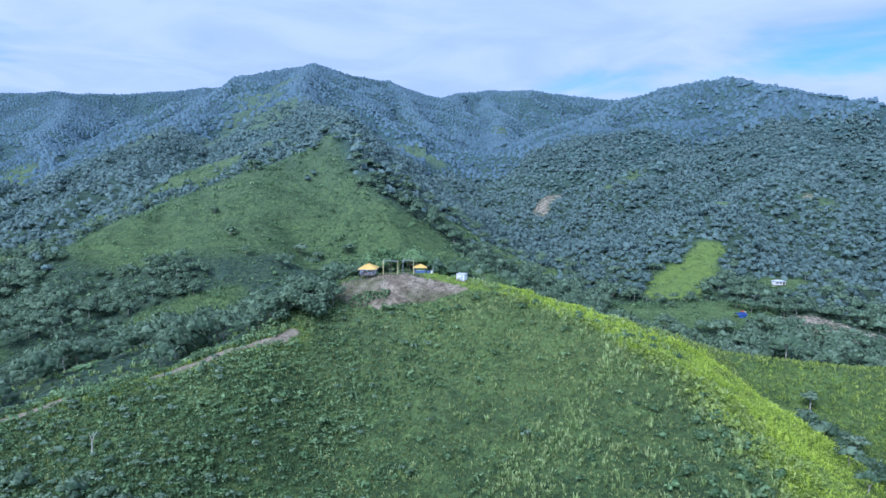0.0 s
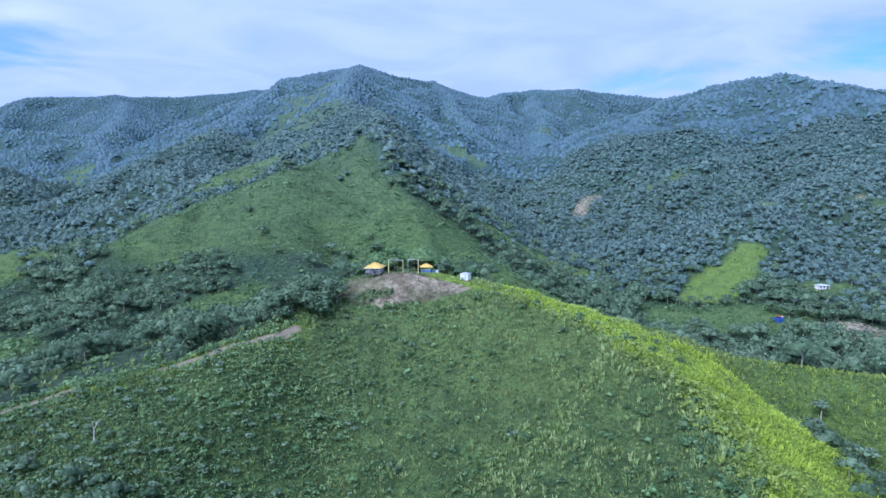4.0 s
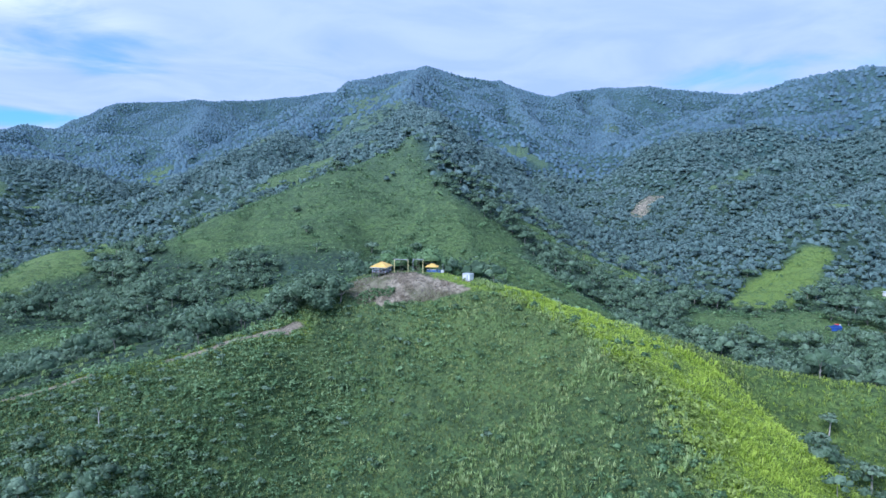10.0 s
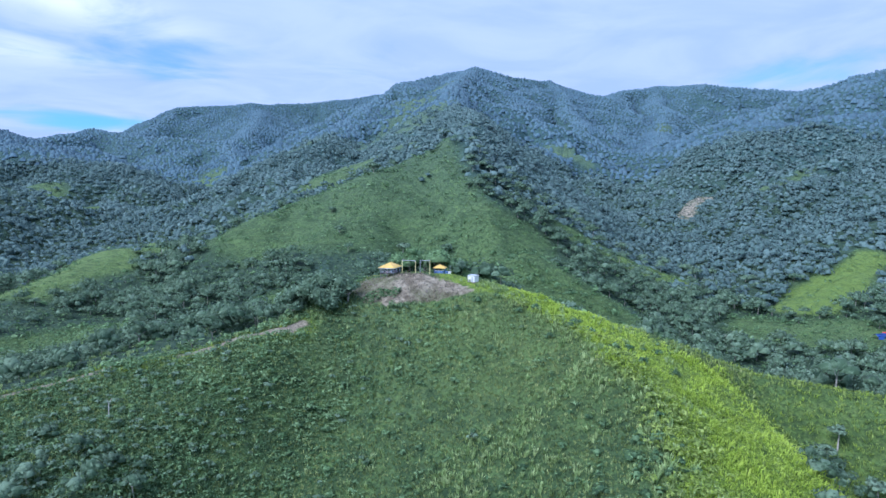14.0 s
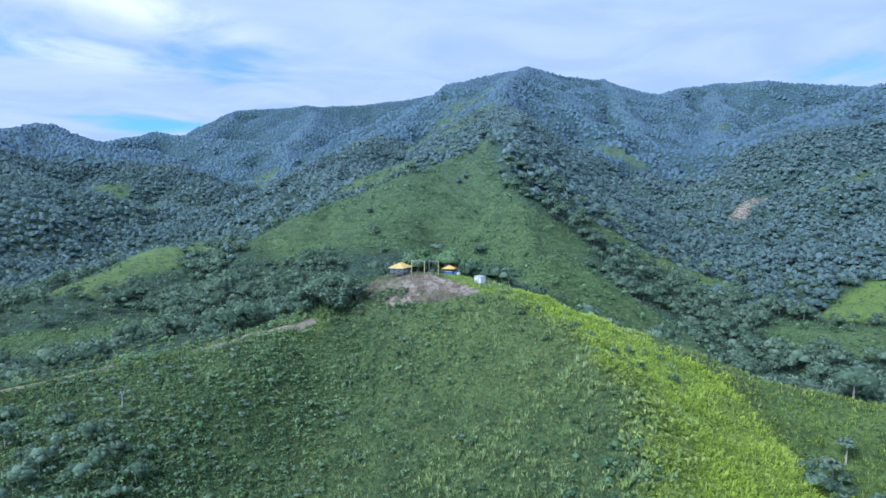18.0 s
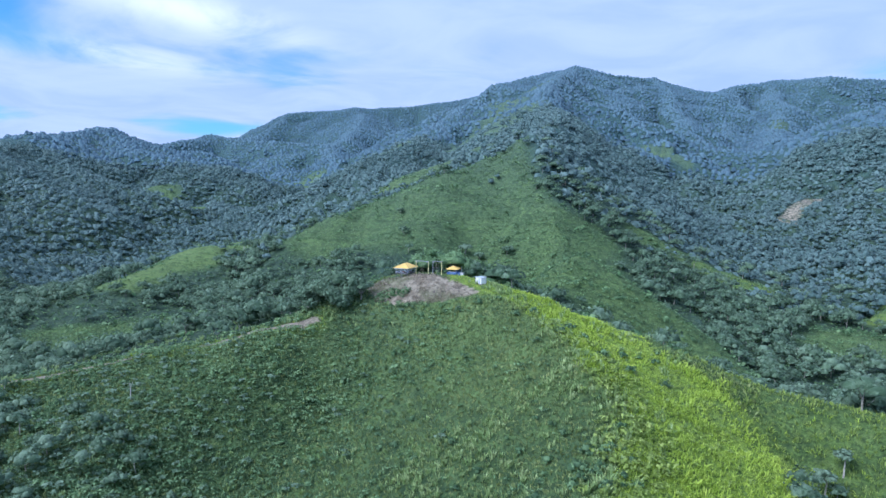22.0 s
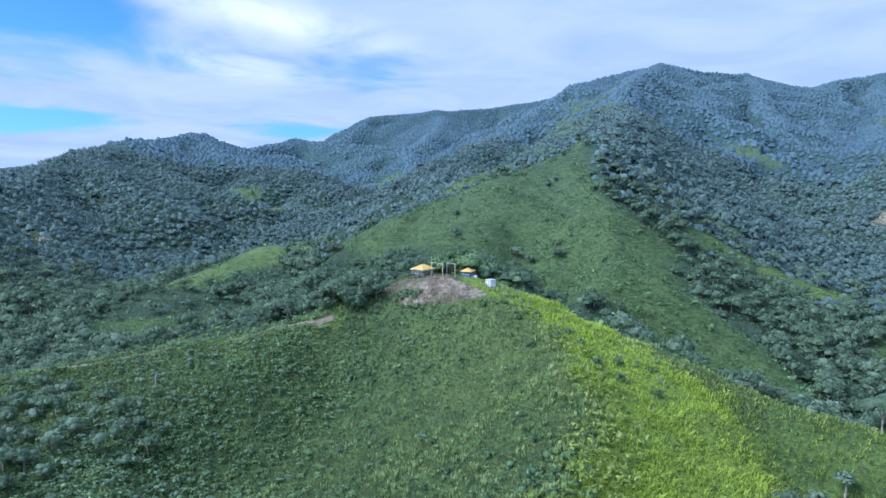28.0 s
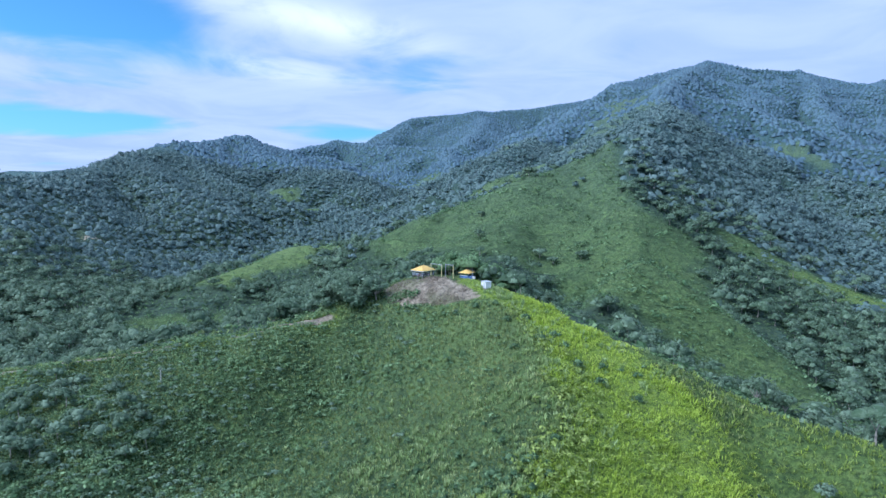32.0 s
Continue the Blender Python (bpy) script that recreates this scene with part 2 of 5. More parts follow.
def crest_height(x, y, corners, rounding, left, right):
    """The height that one crest line gives at x, y, and how far that is below the crest."""
    best, drop = np.full(x.shape, -1e4), np.zeros(x.shape)
    for (ax, ay, az), (bx, by, bz) in zip(corners, corners[1:]):
        dx, dy = bx - ax, by - ay
        length = math.hypot(dx, dy)
        s = np.clip(((x - ax) * dx + (y - ay) * dy) / length ** 2, 0, 1)
        ox, oy = x - ax - s * dx, y - ay - s * dy
        d = np.sqrt(ox * ox + oy * oy)
        side = ((x - ax) * -dy + (y - ay) * dx) / length  # metres to the left of the line
        fall = right + (left - right) * (.5 + .5 * np.tanh(side / (.4 * d + rounding)))
        d = np.sqrt(d * d + rounding ** 2) - rounding
        h = az + s * (bz - az) - fall * d
        drop = np.where(h > best, fall * d, drop)
        best = np.maximum(best, h)
    return best, drop


def land(x, y):
    """The height of the ground, before small unevenness."""
    x, y = np.asarray(x, float), np.asarray(y, float)
    far = np.hypot(x, y)
    wob = np.clip(far / 1170, 0.0, 1.0)
    wx = x + wob * 60 * (fbm(x, y, 340, 3, 5) - .5)
    wy = y + wob * 60 * (fbm(x, y, 340, 3, 9) - .5)
    side = 1 / (1 + np.exp(-(x + 143) / 65))
    floor = -56 - 10 * side + np.clip(y - 340, 0, 3400) * (.045 + .05 * side) + np.clip(-x - 455, 0, 3900) * .03
    soft = np.clip(far * .012, 2, 12)
    parts, drops = [floor], [np.full(x.shape, 60.0)]
    for group in (HILL, RANGE, EAST):
        for corners, rounding, left, right in group:
            near = group is HILL
            h, d = crest_height(x if near else wx, y if near else wy, corners, rounding, left, right)
            parts.append(h)
            drops.append(d)
    peak = np.maximum.reduce(parts)
    best = np.argmax(np.stack(parts), 0)
    below = np.clip(np.take_along_axis(np.stack(drops), best[None], 0)[0] / 45, 0, 1)
    total = sum(np.exp(np.clip((p - peak) / soft, -60, 0)) for p in parts)
    z = peak + soft * np.log(total) - soft * .15
    gully = np.clip((far - 420) / 700, 0, 1) * below
    rib = np.abs(fbm(wx, wy, 240, 4, 31) - .5) * 2
    z = z + gully * (26 * (fbm(x, y, 430, 4, 21) - .5) + 44 * (rib - .2) - 30 * np.exp(-rib / .14))
    z = z + 8 * np.clip((far - 1300) / 700, 0, 1) * (1 - below)
    z = z + np.clip((far - 200) / 400, 0, 1) * 7 * (fbm(x, y, 60, 3, 77) - .5)
    for ax, ay, bx, by, wide, deep in DRAWS:
        dx, dy = bx - ax, by - ay
        s = np.clip(((x - ax) * dx + (y - ay) * dy) / (dx * dx + dy * dy), 0, 1)
        z = z - deep * np.exp(-((x - ax - s * dx) ** 2 + (y - ay - s * dy) ** 2) / wide ** 2)
    return z


def ground_height(x, y):
    x, y = np.asarray(x, float), np.asarray(y, float)
    return land(x, y) + 1.5 * (fbm(x, y, 16, 3, 3) - .5) + .4 * (fbm(x, y, 3.2, 2, 8) - .5)
# ---------------------------------------------------------------- materials
def material(name):
    m = bpy.data.materials.new(name)
    m.use_nodes = True
    nt = m.node_tree
    nt.nodes.clear()
    out = nt.nodes.new("ShaderNodeOutputMaterial")
    shader = nt.nodes.new("ShaderNodeBsdfPrincipled")
    nt.links.new(shader.outputs[0], out.inputs[0])
    return m, nt, shader


def put(nt, shader, key, value):
    if isinstance(value, bpy.types.NodeSocket):
        nt.links.new(value, shader.inputs[key])
    else:
        shader.inputs[key].default_value = (*value, 1) if isinstance(value, tuple) else value


def bump(nt, shader, height, strength, distance):
    n = nt.nodes.new("ShaderNodeBump")
    n.inputs["Strength"].default_value, n.inputs["Distance"].default_value = strength, distance
    nt.links.new(height, n.inputs["Height"])
    nt.links.new(n.outputs[0], shader.inputs["Normal"])


def where(nt):
    return nt.nodes.new("ShaderNodeNewGeometry").outputs["Position"]


def attribute(nt, name):
    n = nt.nodes.new("ShaderNodeAttribute")
    n.attribute_name = name
    return n


def plain(name, colour, rough=0.7, metal=0.0, vary=0.12, grain=6.0):
    """Paint, wood, metal or cloth with stains and a fine grain."""
    m, nt, sh = material(name)
    pos = where(nt)
    big, small = noise_tex(nt, pos, grain * .25, 4), noise_tex(nt, pos, grain * 4, 5)
    dark = tuple(c * (1 - 2.2 * vary) for c in colour)
    light = tuple(min(1, c * (1 + vary)) for c in colour)
    c = mix(nt, ramp(nt, big, .3, .7), dark, light)
    c = mix(nt, calc(nt, "MULTIPLY", ramp(nt, small, .5, .75), .35), c, tuple(k * .62 for k in colour))
    put(nt, sh, "Base Color", c)
    put(nt, sh, "Roughness", rough)
    put(nt, sh, "Metallic", metal)
    bump(nt, sh, small, .3, .01)
    return m


def foliage(name, dark, mid, light, spot=2.2, rough=.62, sheen=.0, gloss=.35, through_leaf=.25, speck=1.0, gaps=.6):
    """Leaves: the tint goes from plant to plant (tone) and from spray to spray (island). Shade in the gaps between
    leaves is painted into the colour (grain).
    """
    m, nt, sh = material(name)
    tone = attribute(nt, "tone").outputs["Fac"]
    geo = nt.nodes.new("ShaderNodeNewGeometry")
    leaf = geo.outputs["Random Per Island"]
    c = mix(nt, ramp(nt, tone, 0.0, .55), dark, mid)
    c = mix(nt, ramp(nt, tone, .6, 1.0), c, light)
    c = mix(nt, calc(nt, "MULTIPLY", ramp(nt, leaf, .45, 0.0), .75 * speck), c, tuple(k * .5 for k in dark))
    c = mix(nt, calc(nt, "MULTIPLY", ramp(nt, leaf, .62, 1.0), .7 * speck), c, tuple(min(1, k * 1.3) for k in light))
    clump = noise_tex(nt, geo.outputs["Position"], spot, 4, .6)
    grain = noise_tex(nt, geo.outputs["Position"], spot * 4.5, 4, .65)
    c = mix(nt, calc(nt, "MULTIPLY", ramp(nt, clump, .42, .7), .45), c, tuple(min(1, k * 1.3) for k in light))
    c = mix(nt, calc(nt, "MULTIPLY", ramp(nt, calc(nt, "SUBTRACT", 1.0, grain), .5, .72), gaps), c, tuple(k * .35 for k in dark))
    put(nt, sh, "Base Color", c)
    put(nt, sh, "Roughness", rough)
    sh.inputs["Specular IOR Level"].default_value = gloss
    sh.inputs["Sheen Weight"].default_value = sheen
    sh.inputs["Sheen Roughness"].default_value = .6
    bump(nt, sh, calc(nt, "ADD", clump, calc(nt, "MULTIPLY", grain, .5)), .6, .4 / spot)
    thin = nt.nodes.new("ShaderNodeBsdfTranslucent")  # light that comes through the leaf
    nt.links.new(mix(nt, .5, c, tuple(min(1, k * 1.2) for k in light)), thin.inputs[0])
    both = nt.nodes.new("ShaderNodeMixShader")
    both.inputs[0].default_value = through_leaf
    nt.links.new(sh.outputs[0], both.inputs[1])
    nt.links.new(thin.outputs[0], both.inputs[2])
    nt.links.new(both.outputs[0], [n for n in nt.nodes if n.type == "OUTPUT_MATERIAL"][0].inputs[0])
    return m


def ground_material():
    m, nt, sh = material("hill_ground")
    pos = where(nt)
    cover = attribute(nt, "cover")
    part_of = nt.nodes.new("ShaderNodeSeparateColor")
    nt.links.new(cover.outputs["Color"], part_of.inputs[0])
    lime, soil, woods = part_of.outputs
    pale = cover.outputs["Alpha"]
    huge, big = noise_tex(nt, pos, .011, 5, .6), noise_tex(nt, pos, .07, 5, .6)
    mid, fine = noise_tex(nt, pos, .45, 5, .62), noise_tex(nt, pos, 2.6, 5, .65)
    patch = noise_tex(nt, pos, .055, 3, .5, .8)
    stretch = nt.nodes.new("ShaderNodeMapping")
    stretch.inputs["Scale"].default_value = (.04, .04, .42)
    nt.links.new(pos, stretch.inputs[0])
    tread = noise_tex(nt, stretch.outputs[0], 1.0, 4, .6, .4)  # cattle treads along the slope
    c = mix(nt, ramp(nt, big, .3, .7), (.042, .09, .036), (.088, .16, .054))
    c = mix(nt, calc(nt, "MULTIPLY", ramp(nt, huge, .4, .65), .35), c, (.095, .17, .06))
    c = mix(nt, calc(nt, "MULTIPLY", ramp(nt, patch, .52, .68), .4), c, (.11, .17, .055))
    c = mix(nt, calc(nt, "MULTIPLY", pale, ramp(nt, big, .1, .5)), c, (.205, .30, .125))
    c = mix(nt, calc(nt, "MULTIPLY", ramp(nt, tread, .5, .62), .6), c, (.125, .215, .075))
    c = mix(nt, calc(nt, "MULTIPLY", ramp(nt, tread, .46, .36), .6), c, (.045, .09, .038))
    rich = mix(nt, ramp(nt, mid, .3, .7), (.2, .32, .035), (.33, .46, .06))
    c = mix(nt, lime, c, rich)
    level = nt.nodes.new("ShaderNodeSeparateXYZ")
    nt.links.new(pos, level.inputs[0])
    haze_tint = ramp(nt, level.outputs[2], -45.0, 130.0)  # ground turned bluer with height, standing in for distance haze
    c = mix(nt, calc(nt, "MULTIPLY", haze_tint, .72), c, (.11, .18, .168))
    c = mix(nt, woods, c, mix(nt, haze_tint, mix(nt, ramp(nt, mid, .35, .65), (.032, .066, .046), (.066, .118, .072)), mix(nt, ramp(nt, mid, .35, .65), (.05, .112, .14), (.08, .165, .195))))
    canopy = noise_tex(nt, pos, .12, 4, .62, .6)  # crown pattern painted on the woods' ground, gaps darkened in the colour
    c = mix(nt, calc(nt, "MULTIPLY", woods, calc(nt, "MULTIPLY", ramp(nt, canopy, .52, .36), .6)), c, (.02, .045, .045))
    c = mix(nt, calc(nt, "MULTIPLY", woods, calc(nt, "MULTIPLY", ramp(nt, canopy, .52, .66), .5)), c, (.085, .16, .15))
    earth = mix(nt, ramp(nt, mid, .35, .65), (.2, .175, .125), (.46, .41, .31))
    earth = mix(nt, ramp(nt, fine, .55, .7), earth, (.54, .49, .38))
    earth = mix(nt, calc(nt, "MULTIPLY", ramp(nt, patch, .5, .62), .8), earth, (.13, .16, .07))
    earth = mix(nt, calc(nt, "MULTIPLY", pale, .8), earth, mix(nt, ramp(nt, fine, .4, .6), (.27, .235, .175), (.42, .37, .285)))  # trodden path
    tuft = noise_tex(nt, pos, 1.1, 6, .68, .5)
    clump = noise_tex(nt, pos, .2, 5, .7, .9)  # rank growth in clumps on the open slopes
    bare = calc(nt, "SUBTRACT", 1.0, woods)
    c = mix(nt, calc(nt, "MULTIPLY", bare, calc(nt, "MULTIPLY", ramp(nt, clump, .5, .4), calc(nt, "SUBTRACT", .6, calc(nt, "MULTIPLY", lime, .5)))), c, (.036, .075, .034))
    c = mix(nt, calc(nt, "MULTIPLY", bare, calc(nt, "MULTIPLY", ramp(nt, clump, .53, .64), .6)), c, (.175, .29, .09))
    c = mix(nt, calc(nt, "MULTIPLY", ramp(nt, mid, .5, .66), .45), c, mix(nt, .5, c, (.19, .25, .085)))
    c = mix(nt, calc(nt, "MULTIPLY", ramp(nt, tuft, .52, .64), .5), c, mix(nt, .45, c, (.22, .29, .10)))
    c = mix(nt, calc(nt, "MULTIPLY", ramp(nt, tuft, .5, .4), calc(nt, "SUBTRACT", .7, calc(nt, "MULTIPLY", pale, .5))), c, (.035, .066, .028))
    c = mix(nt, calc(nt, "MULTIPLY", ramp(nt, fine, .5, .66), .6), c, (.042, .078, .032))
    c = mix(nt, ramp(nt, calc(nt, "ADD", soil, calc(nt, "MULTIPLY", calc(nt, "SUBTRACT", mid, .5), 1.1)), .38, .62), c, earth)
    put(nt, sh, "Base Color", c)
    put(nt, sh, "Roughness", .85)
    sh.inputs["Specular IOR Level"].default_value = .2
    bump(nt, sh, calc(nt, "ADD", calc(nt, "ADD", fine, calc(nt, "MULTIPLY", tuft, 1.5)), calc(nt, "ADD", calc(nt, "ADD", calc(nt, "MULTIPLY", tread, 2.5), calc(nt, "MULTIPLY", calc(nt, "MULTIPLY", canopy, woods), 8.0)), calc(nt, "MULTIPLY", mid, 2.0))), 1.0, .7)
    return m


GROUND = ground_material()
# blue-green leaves, bluer for the farther woods: distance haze put into the colour
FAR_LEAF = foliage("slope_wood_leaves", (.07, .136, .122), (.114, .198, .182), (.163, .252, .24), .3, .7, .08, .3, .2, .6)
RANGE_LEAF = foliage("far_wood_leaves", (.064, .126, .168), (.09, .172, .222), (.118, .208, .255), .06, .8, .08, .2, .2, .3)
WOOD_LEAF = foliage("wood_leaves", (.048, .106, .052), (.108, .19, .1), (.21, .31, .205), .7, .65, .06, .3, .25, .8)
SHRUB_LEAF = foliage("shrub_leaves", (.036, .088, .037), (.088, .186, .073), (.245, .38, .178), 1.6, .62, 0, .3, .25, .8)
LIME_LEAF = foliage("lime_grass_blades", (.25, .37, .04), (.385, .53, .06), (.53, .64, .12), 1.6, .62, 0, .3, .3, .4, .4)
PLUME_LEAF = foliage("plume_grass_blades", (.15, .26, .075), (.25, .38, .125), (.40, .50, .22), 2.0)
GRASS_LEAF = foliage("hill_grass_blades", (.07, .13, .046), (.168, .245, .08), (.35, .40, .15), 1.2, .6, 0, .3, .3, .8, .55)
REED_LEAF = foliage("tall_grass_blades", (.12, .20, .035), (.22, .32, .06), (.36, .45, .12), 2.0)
BARK = plain("pale_bark", (.42, .40, .35), .9, 0, .2, 3)
# ---------------------------------------------------------------- mesh helpers
def mesh_from(name, verts, faces, mat, tone=None, smooth=False, normals=None):
    """A mesh from an array of places and an array of corner numbers, all faces with as many corners."""
    me = bpy.data.meshes.new(name)
    n, k = faces.shape
    me.vertices.add(len(verts))
    me.vertices.foreach_set("co", verts.astype(np.float32).ravel())
    me.loops.add(n * k)
    me.loops.foreach_set("vertex_index", faces.astype(np.int32).ravel())
    me.polygons.add(n)
    me.polygons.foreach_set("loop_start", np.arange(0, n * k, k, dtype=np.int32))
    me.polygons.foreach_set("use_smooth", np.full(n, smooth, dtype=bool))
    if tone is not None:
        me.attributes.new("tone", "FLOAT", "POINT").data.foreach_set("value", tone.astype(np.float32))
    me.update(calc_edges=True)
    me.materials.append(mat)
    if normals is not None:  # leaves shade with the round of their crown
        me.normals_split_custom_set_from_vertices(normals.astype(np.float32))
    return me


def sown(name, templates, pos, size, mat, rng, tone, tip=.12, smooth=False, squash=(.8, 1.2)):
    """One mesh of many plants: each a turned, tipped and sized copy of one of the templates."""
    all_v, all_f, all_t, all_n, base = [], [], [], [], 0
    pick = rng.integers(0, len(templates), len(pos))
    for i, (tv, tf, *tn) in enumerate(templates):
        sel = np.nonzero(pick == i)[0]
        if not len(sel):
            continue
        a = rng.uniform(0, 2 * math.pi, len(sel))
        ca, sa = np.cos(a)[:, None], np.sin(a)[:, None]
        s = size[sel][:, None]
        high = rng.uniform(*squash, len(sel))[:, None]
        x, y, z = tv[:, 0][None], tv[:, 1][None], tv[:, 2][None] * high
        tx, ty = rng.normal(0, tip, (2, len(sel)))
        v = np.stack([(x * ca - y * sa + z * tx[:, None]) * s, (x * sa + y * ca + z * ty[:, None]) * s, z * s], 2) + pos[sel][:, None, :]
        all_v.append(v.reshape(-1, 3))
        all_f.append((tf[None] + (np.arange(len(sel)) * len(tv))[:, None, None] + base).reshape(-1, tf.shape[1]))
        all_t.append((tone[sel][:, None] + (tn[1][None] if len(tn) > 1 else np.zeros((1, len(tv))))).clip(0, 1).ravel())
        if tn:
            nx, ny, nz = tn[0][:, 0][None], tn[0][:, 1][None], tn[0][:, 2][None]
            all_n.append(np.stack([nx * ca - ny * sa, nx * sa + ny * ca, nz + 0 * ca], 2).reshape(-1, 3))
        base += len(sel) * len(tv)
    return new(name, mesh_from(name, np.concatenate(all_v), np.concatenate(all_f), mat, np.concatenate(all_t), smooth or bool(all_n), np.concatenate(all_n) if all_n else None))


def ico():
    p = (1 + 5 ** .5) / 2
    v = np.array([(-1, p, 0), (1, p, 0), (-1, -p, 0), (1, -p, 0), (0, -1, p), (0, 1, p), (0, -1, -p), (0, 1, -p), (p, 0, -1), (p, 0, 1), (-p, 0, -1), (-p, 0, 1)])
    bm = bmesh.new()
    bmesh.ops.create_icosphere(bm, subdivisions=1, radius=1)
    v = np.array([q.co[:] for q in bm.verts])
    f = np.array([[q.index for q in face.verts] for face in bm.faces])
    bm.free()
    return v, f


ICO_V, ICO_F = ico()


def lumps(rng, n, spread, flat, jitter=.28):
    """A crown of n uneven lumps."""
    vs, fs = [], []
    for i in range(n):
        a, r = rng.uniform(0, 6.28), spread * math.sqrt(rng.uniform(0, 1)) * (n > 1)
        s = rng.uniform(.5, .8) if n > 1 else 1.0
        v = ICO_V * (s * (1 + rng.uniform(-jitter, jitter, (len(ICO_V), 1)))) * (1, 1, flat)
        vs.append(v + (r * math.cos(a), r * math.sin(a), flat * rng.uniform(.1, .6)))
        fs.append(ICO_F + i * len(ICO_V))
    return np.concatenate(vs), np.concatenate(fs)


def dome(rng):
    """A small uneven crown: a cap of five slopes on a skirt."""
    a = np.arange(5) * 1.2566
    low = np.stack([np.cos(a), np.sin(a), 0 * a - .45], 1) * rng.uniform(.75, 1.1, (5, 1))
    mid = np.stack([.8 * np.cos(a + .6), .8 * np.sin(a + .6), 0 * a + .25], 1) * rng.uniform(.7, 1.15, (5, 1))
    v = np.concatenate([low, mid, [(rng.normal(0, .12), rng.normal(0, .12), rng.uniform(.5, .75))]])
    f = []
    for k in range(5):
        n = (k + 1) % 5
        f += [[k, n, 5 + k], [n, 5 + n, 5 + k], [5 + k, 5 + n, 10]]
    return v, np.array(f)


def cap(rng):
    """A far crown: six slopes up to a small uneven crest."""
    a, b = np.arange(6) * 1.0472, np.arange(3) * 2.0944 + .5236
    low = np.stack([np.cos(a), np.sin(a), 0 * a - .45], 1) * rng.uniform(.75, 1.15, (6, 1))
    top = np.stack([.52 * np.cos(b), .52 * np.sin(b), 0 * b + .5], 1) * rng.uniform(.7, 1.2, (3, 1))
    f = [[6, 7, 8]]
    for k in range(3):
        n = (k + 1) % 3
        f += [[2 * k, 2 * k + 1, 6 + k], [2 * k + 1, (2 * k + 2) % 6, 6 + k], [(2 * k + 2) % 6, 6 + n, 6 + k]]
    return np.concatenate([low, top]), np.array(f)


def leaf_crown(rng, n, flat, leaf, lobes, low=-.35):
    """A crown of n leaf sprays set on several lobes, most of them facing out and up."""
    hub = np.array([(.62 * math.cos(a), .62 * math.sin(a), rng.uniform(-.1, .5) * flat) for a in rng.uniform(0, 6.28, lobes)] + [(0, 0, .45 * flat)])
    vs, fs, ns = [], [], []
    for i in range(n):
        d = rng.normal(0, 1, 3)
        d /= np.linalg.norm(d)
        if d[2] < low:
            d[2] = -d[2]
        c = hub[rng.integers(len(hub))] + d * (.5, .5, .42 * flat) * rng.uniform(.75, 1.1)
        out = d + (0, 0, .55) + rng.normal(0, .35, 3)
        out /= np.linalg.norm(out)
        u = np.cross(out, rng.normal(0, 1, 3))
        u /= np.linalg.norm(u)
        w = np.cross(out, u)
        s = leaf * rng.uniform(.6, 1.3)
        vs += [c - u * s, c - w * s * .55 + out * s * .25, c + u * s, c + w * s * .55 + out * s * .1]
        fs.append([4 * i, 4 * i + 1, 4 * i + 2, 4 * i + 3])
        soft = d * .6 + out * .4 + (0, 0, .25)
        ns += [soft / np.linalg.norm(soft)] * 4
    return np.array(vs), np.array(fs), np.array(ns)


def lobed_crown(rng, lobes, sprays, flat, leaf, core=dome, inner_shade=-.4):
    """A tree crown: uneven rounded boughs, close together, with leaf sprays standing off them."""
    hub = [(0, 0, .3 * flat, rng.uniform(.6, .75))]
    for k in range(lobes - 1):
        a, r = 6.28 * k / max(1, lobes - 1) + rng.uniform(-.5, .5), rng.uniform(.42, .68)
        hub.append((r * math.cos(a), r * math.sin(a), flat * rng.uniform(-.15, .22), rng.uniform(.36, .56)))
    vs, fs, ns, ts, base = [], [], [], [], 0
    for x, y, z, r in hub:
        v, f = core(rng)
        vs.append(v * (r * .72, r * .72, r * (.32 + .36 * flat)) + (x, y, z))
        n = v * (1, 1, .9) + (x * .5, y * .5, .5)
        ts.append(np.full(len(v), inner_shade))  # inner boughs toned darker: shade within the crown put into the colour
        ns.append(n / np.linalg.norm(n, axis=1)[:, None])
        fs.append(f + base)
        base += len(v)
    for k in range(sprays):
        x, y, z, r = hub[rng.integers(len(hub))]
        d = rng.normal(0, 1, 3)
        d[2] = abs(d[2]) * .9 - .15
        d /= np.linalg.norm(d)
        c = np.array((x, y, z)) + d * (r, r, r * (.35 + .45 * flat)) * rng.uniform(.85, 1.08)
        out = d + rng.normal(0, .4, 3)
        out /= np.linalg.norm(out)
        u = np.cross(out, rng.normal(0, 1, 3))
        u /= np.linalg.norm(u)
        w, s = np.cross(out, u), leaf * rng.uniform(.6, 1.3)
        vs.append(np.array([c - u * s, c - w * s * .5 + out * s * .3, c + u * s, c + w * s * .5 + out * s * .15]))
        soft = d * .7 + out * .3 + (0, 0, .2)
        ns.append(np.array([soft / np.linalg.norm(soft)] * 4))
        ts.append(np.full(4, rng.uniform(-.12, .22)))
        fs.append(np.array([[0, 1, 2], [0, 2, 3]]) + base)
        base += 4
    return np.concatenate(vs), np.concatenate(fs), np.concatenate(ns), np.concatenate(ts)


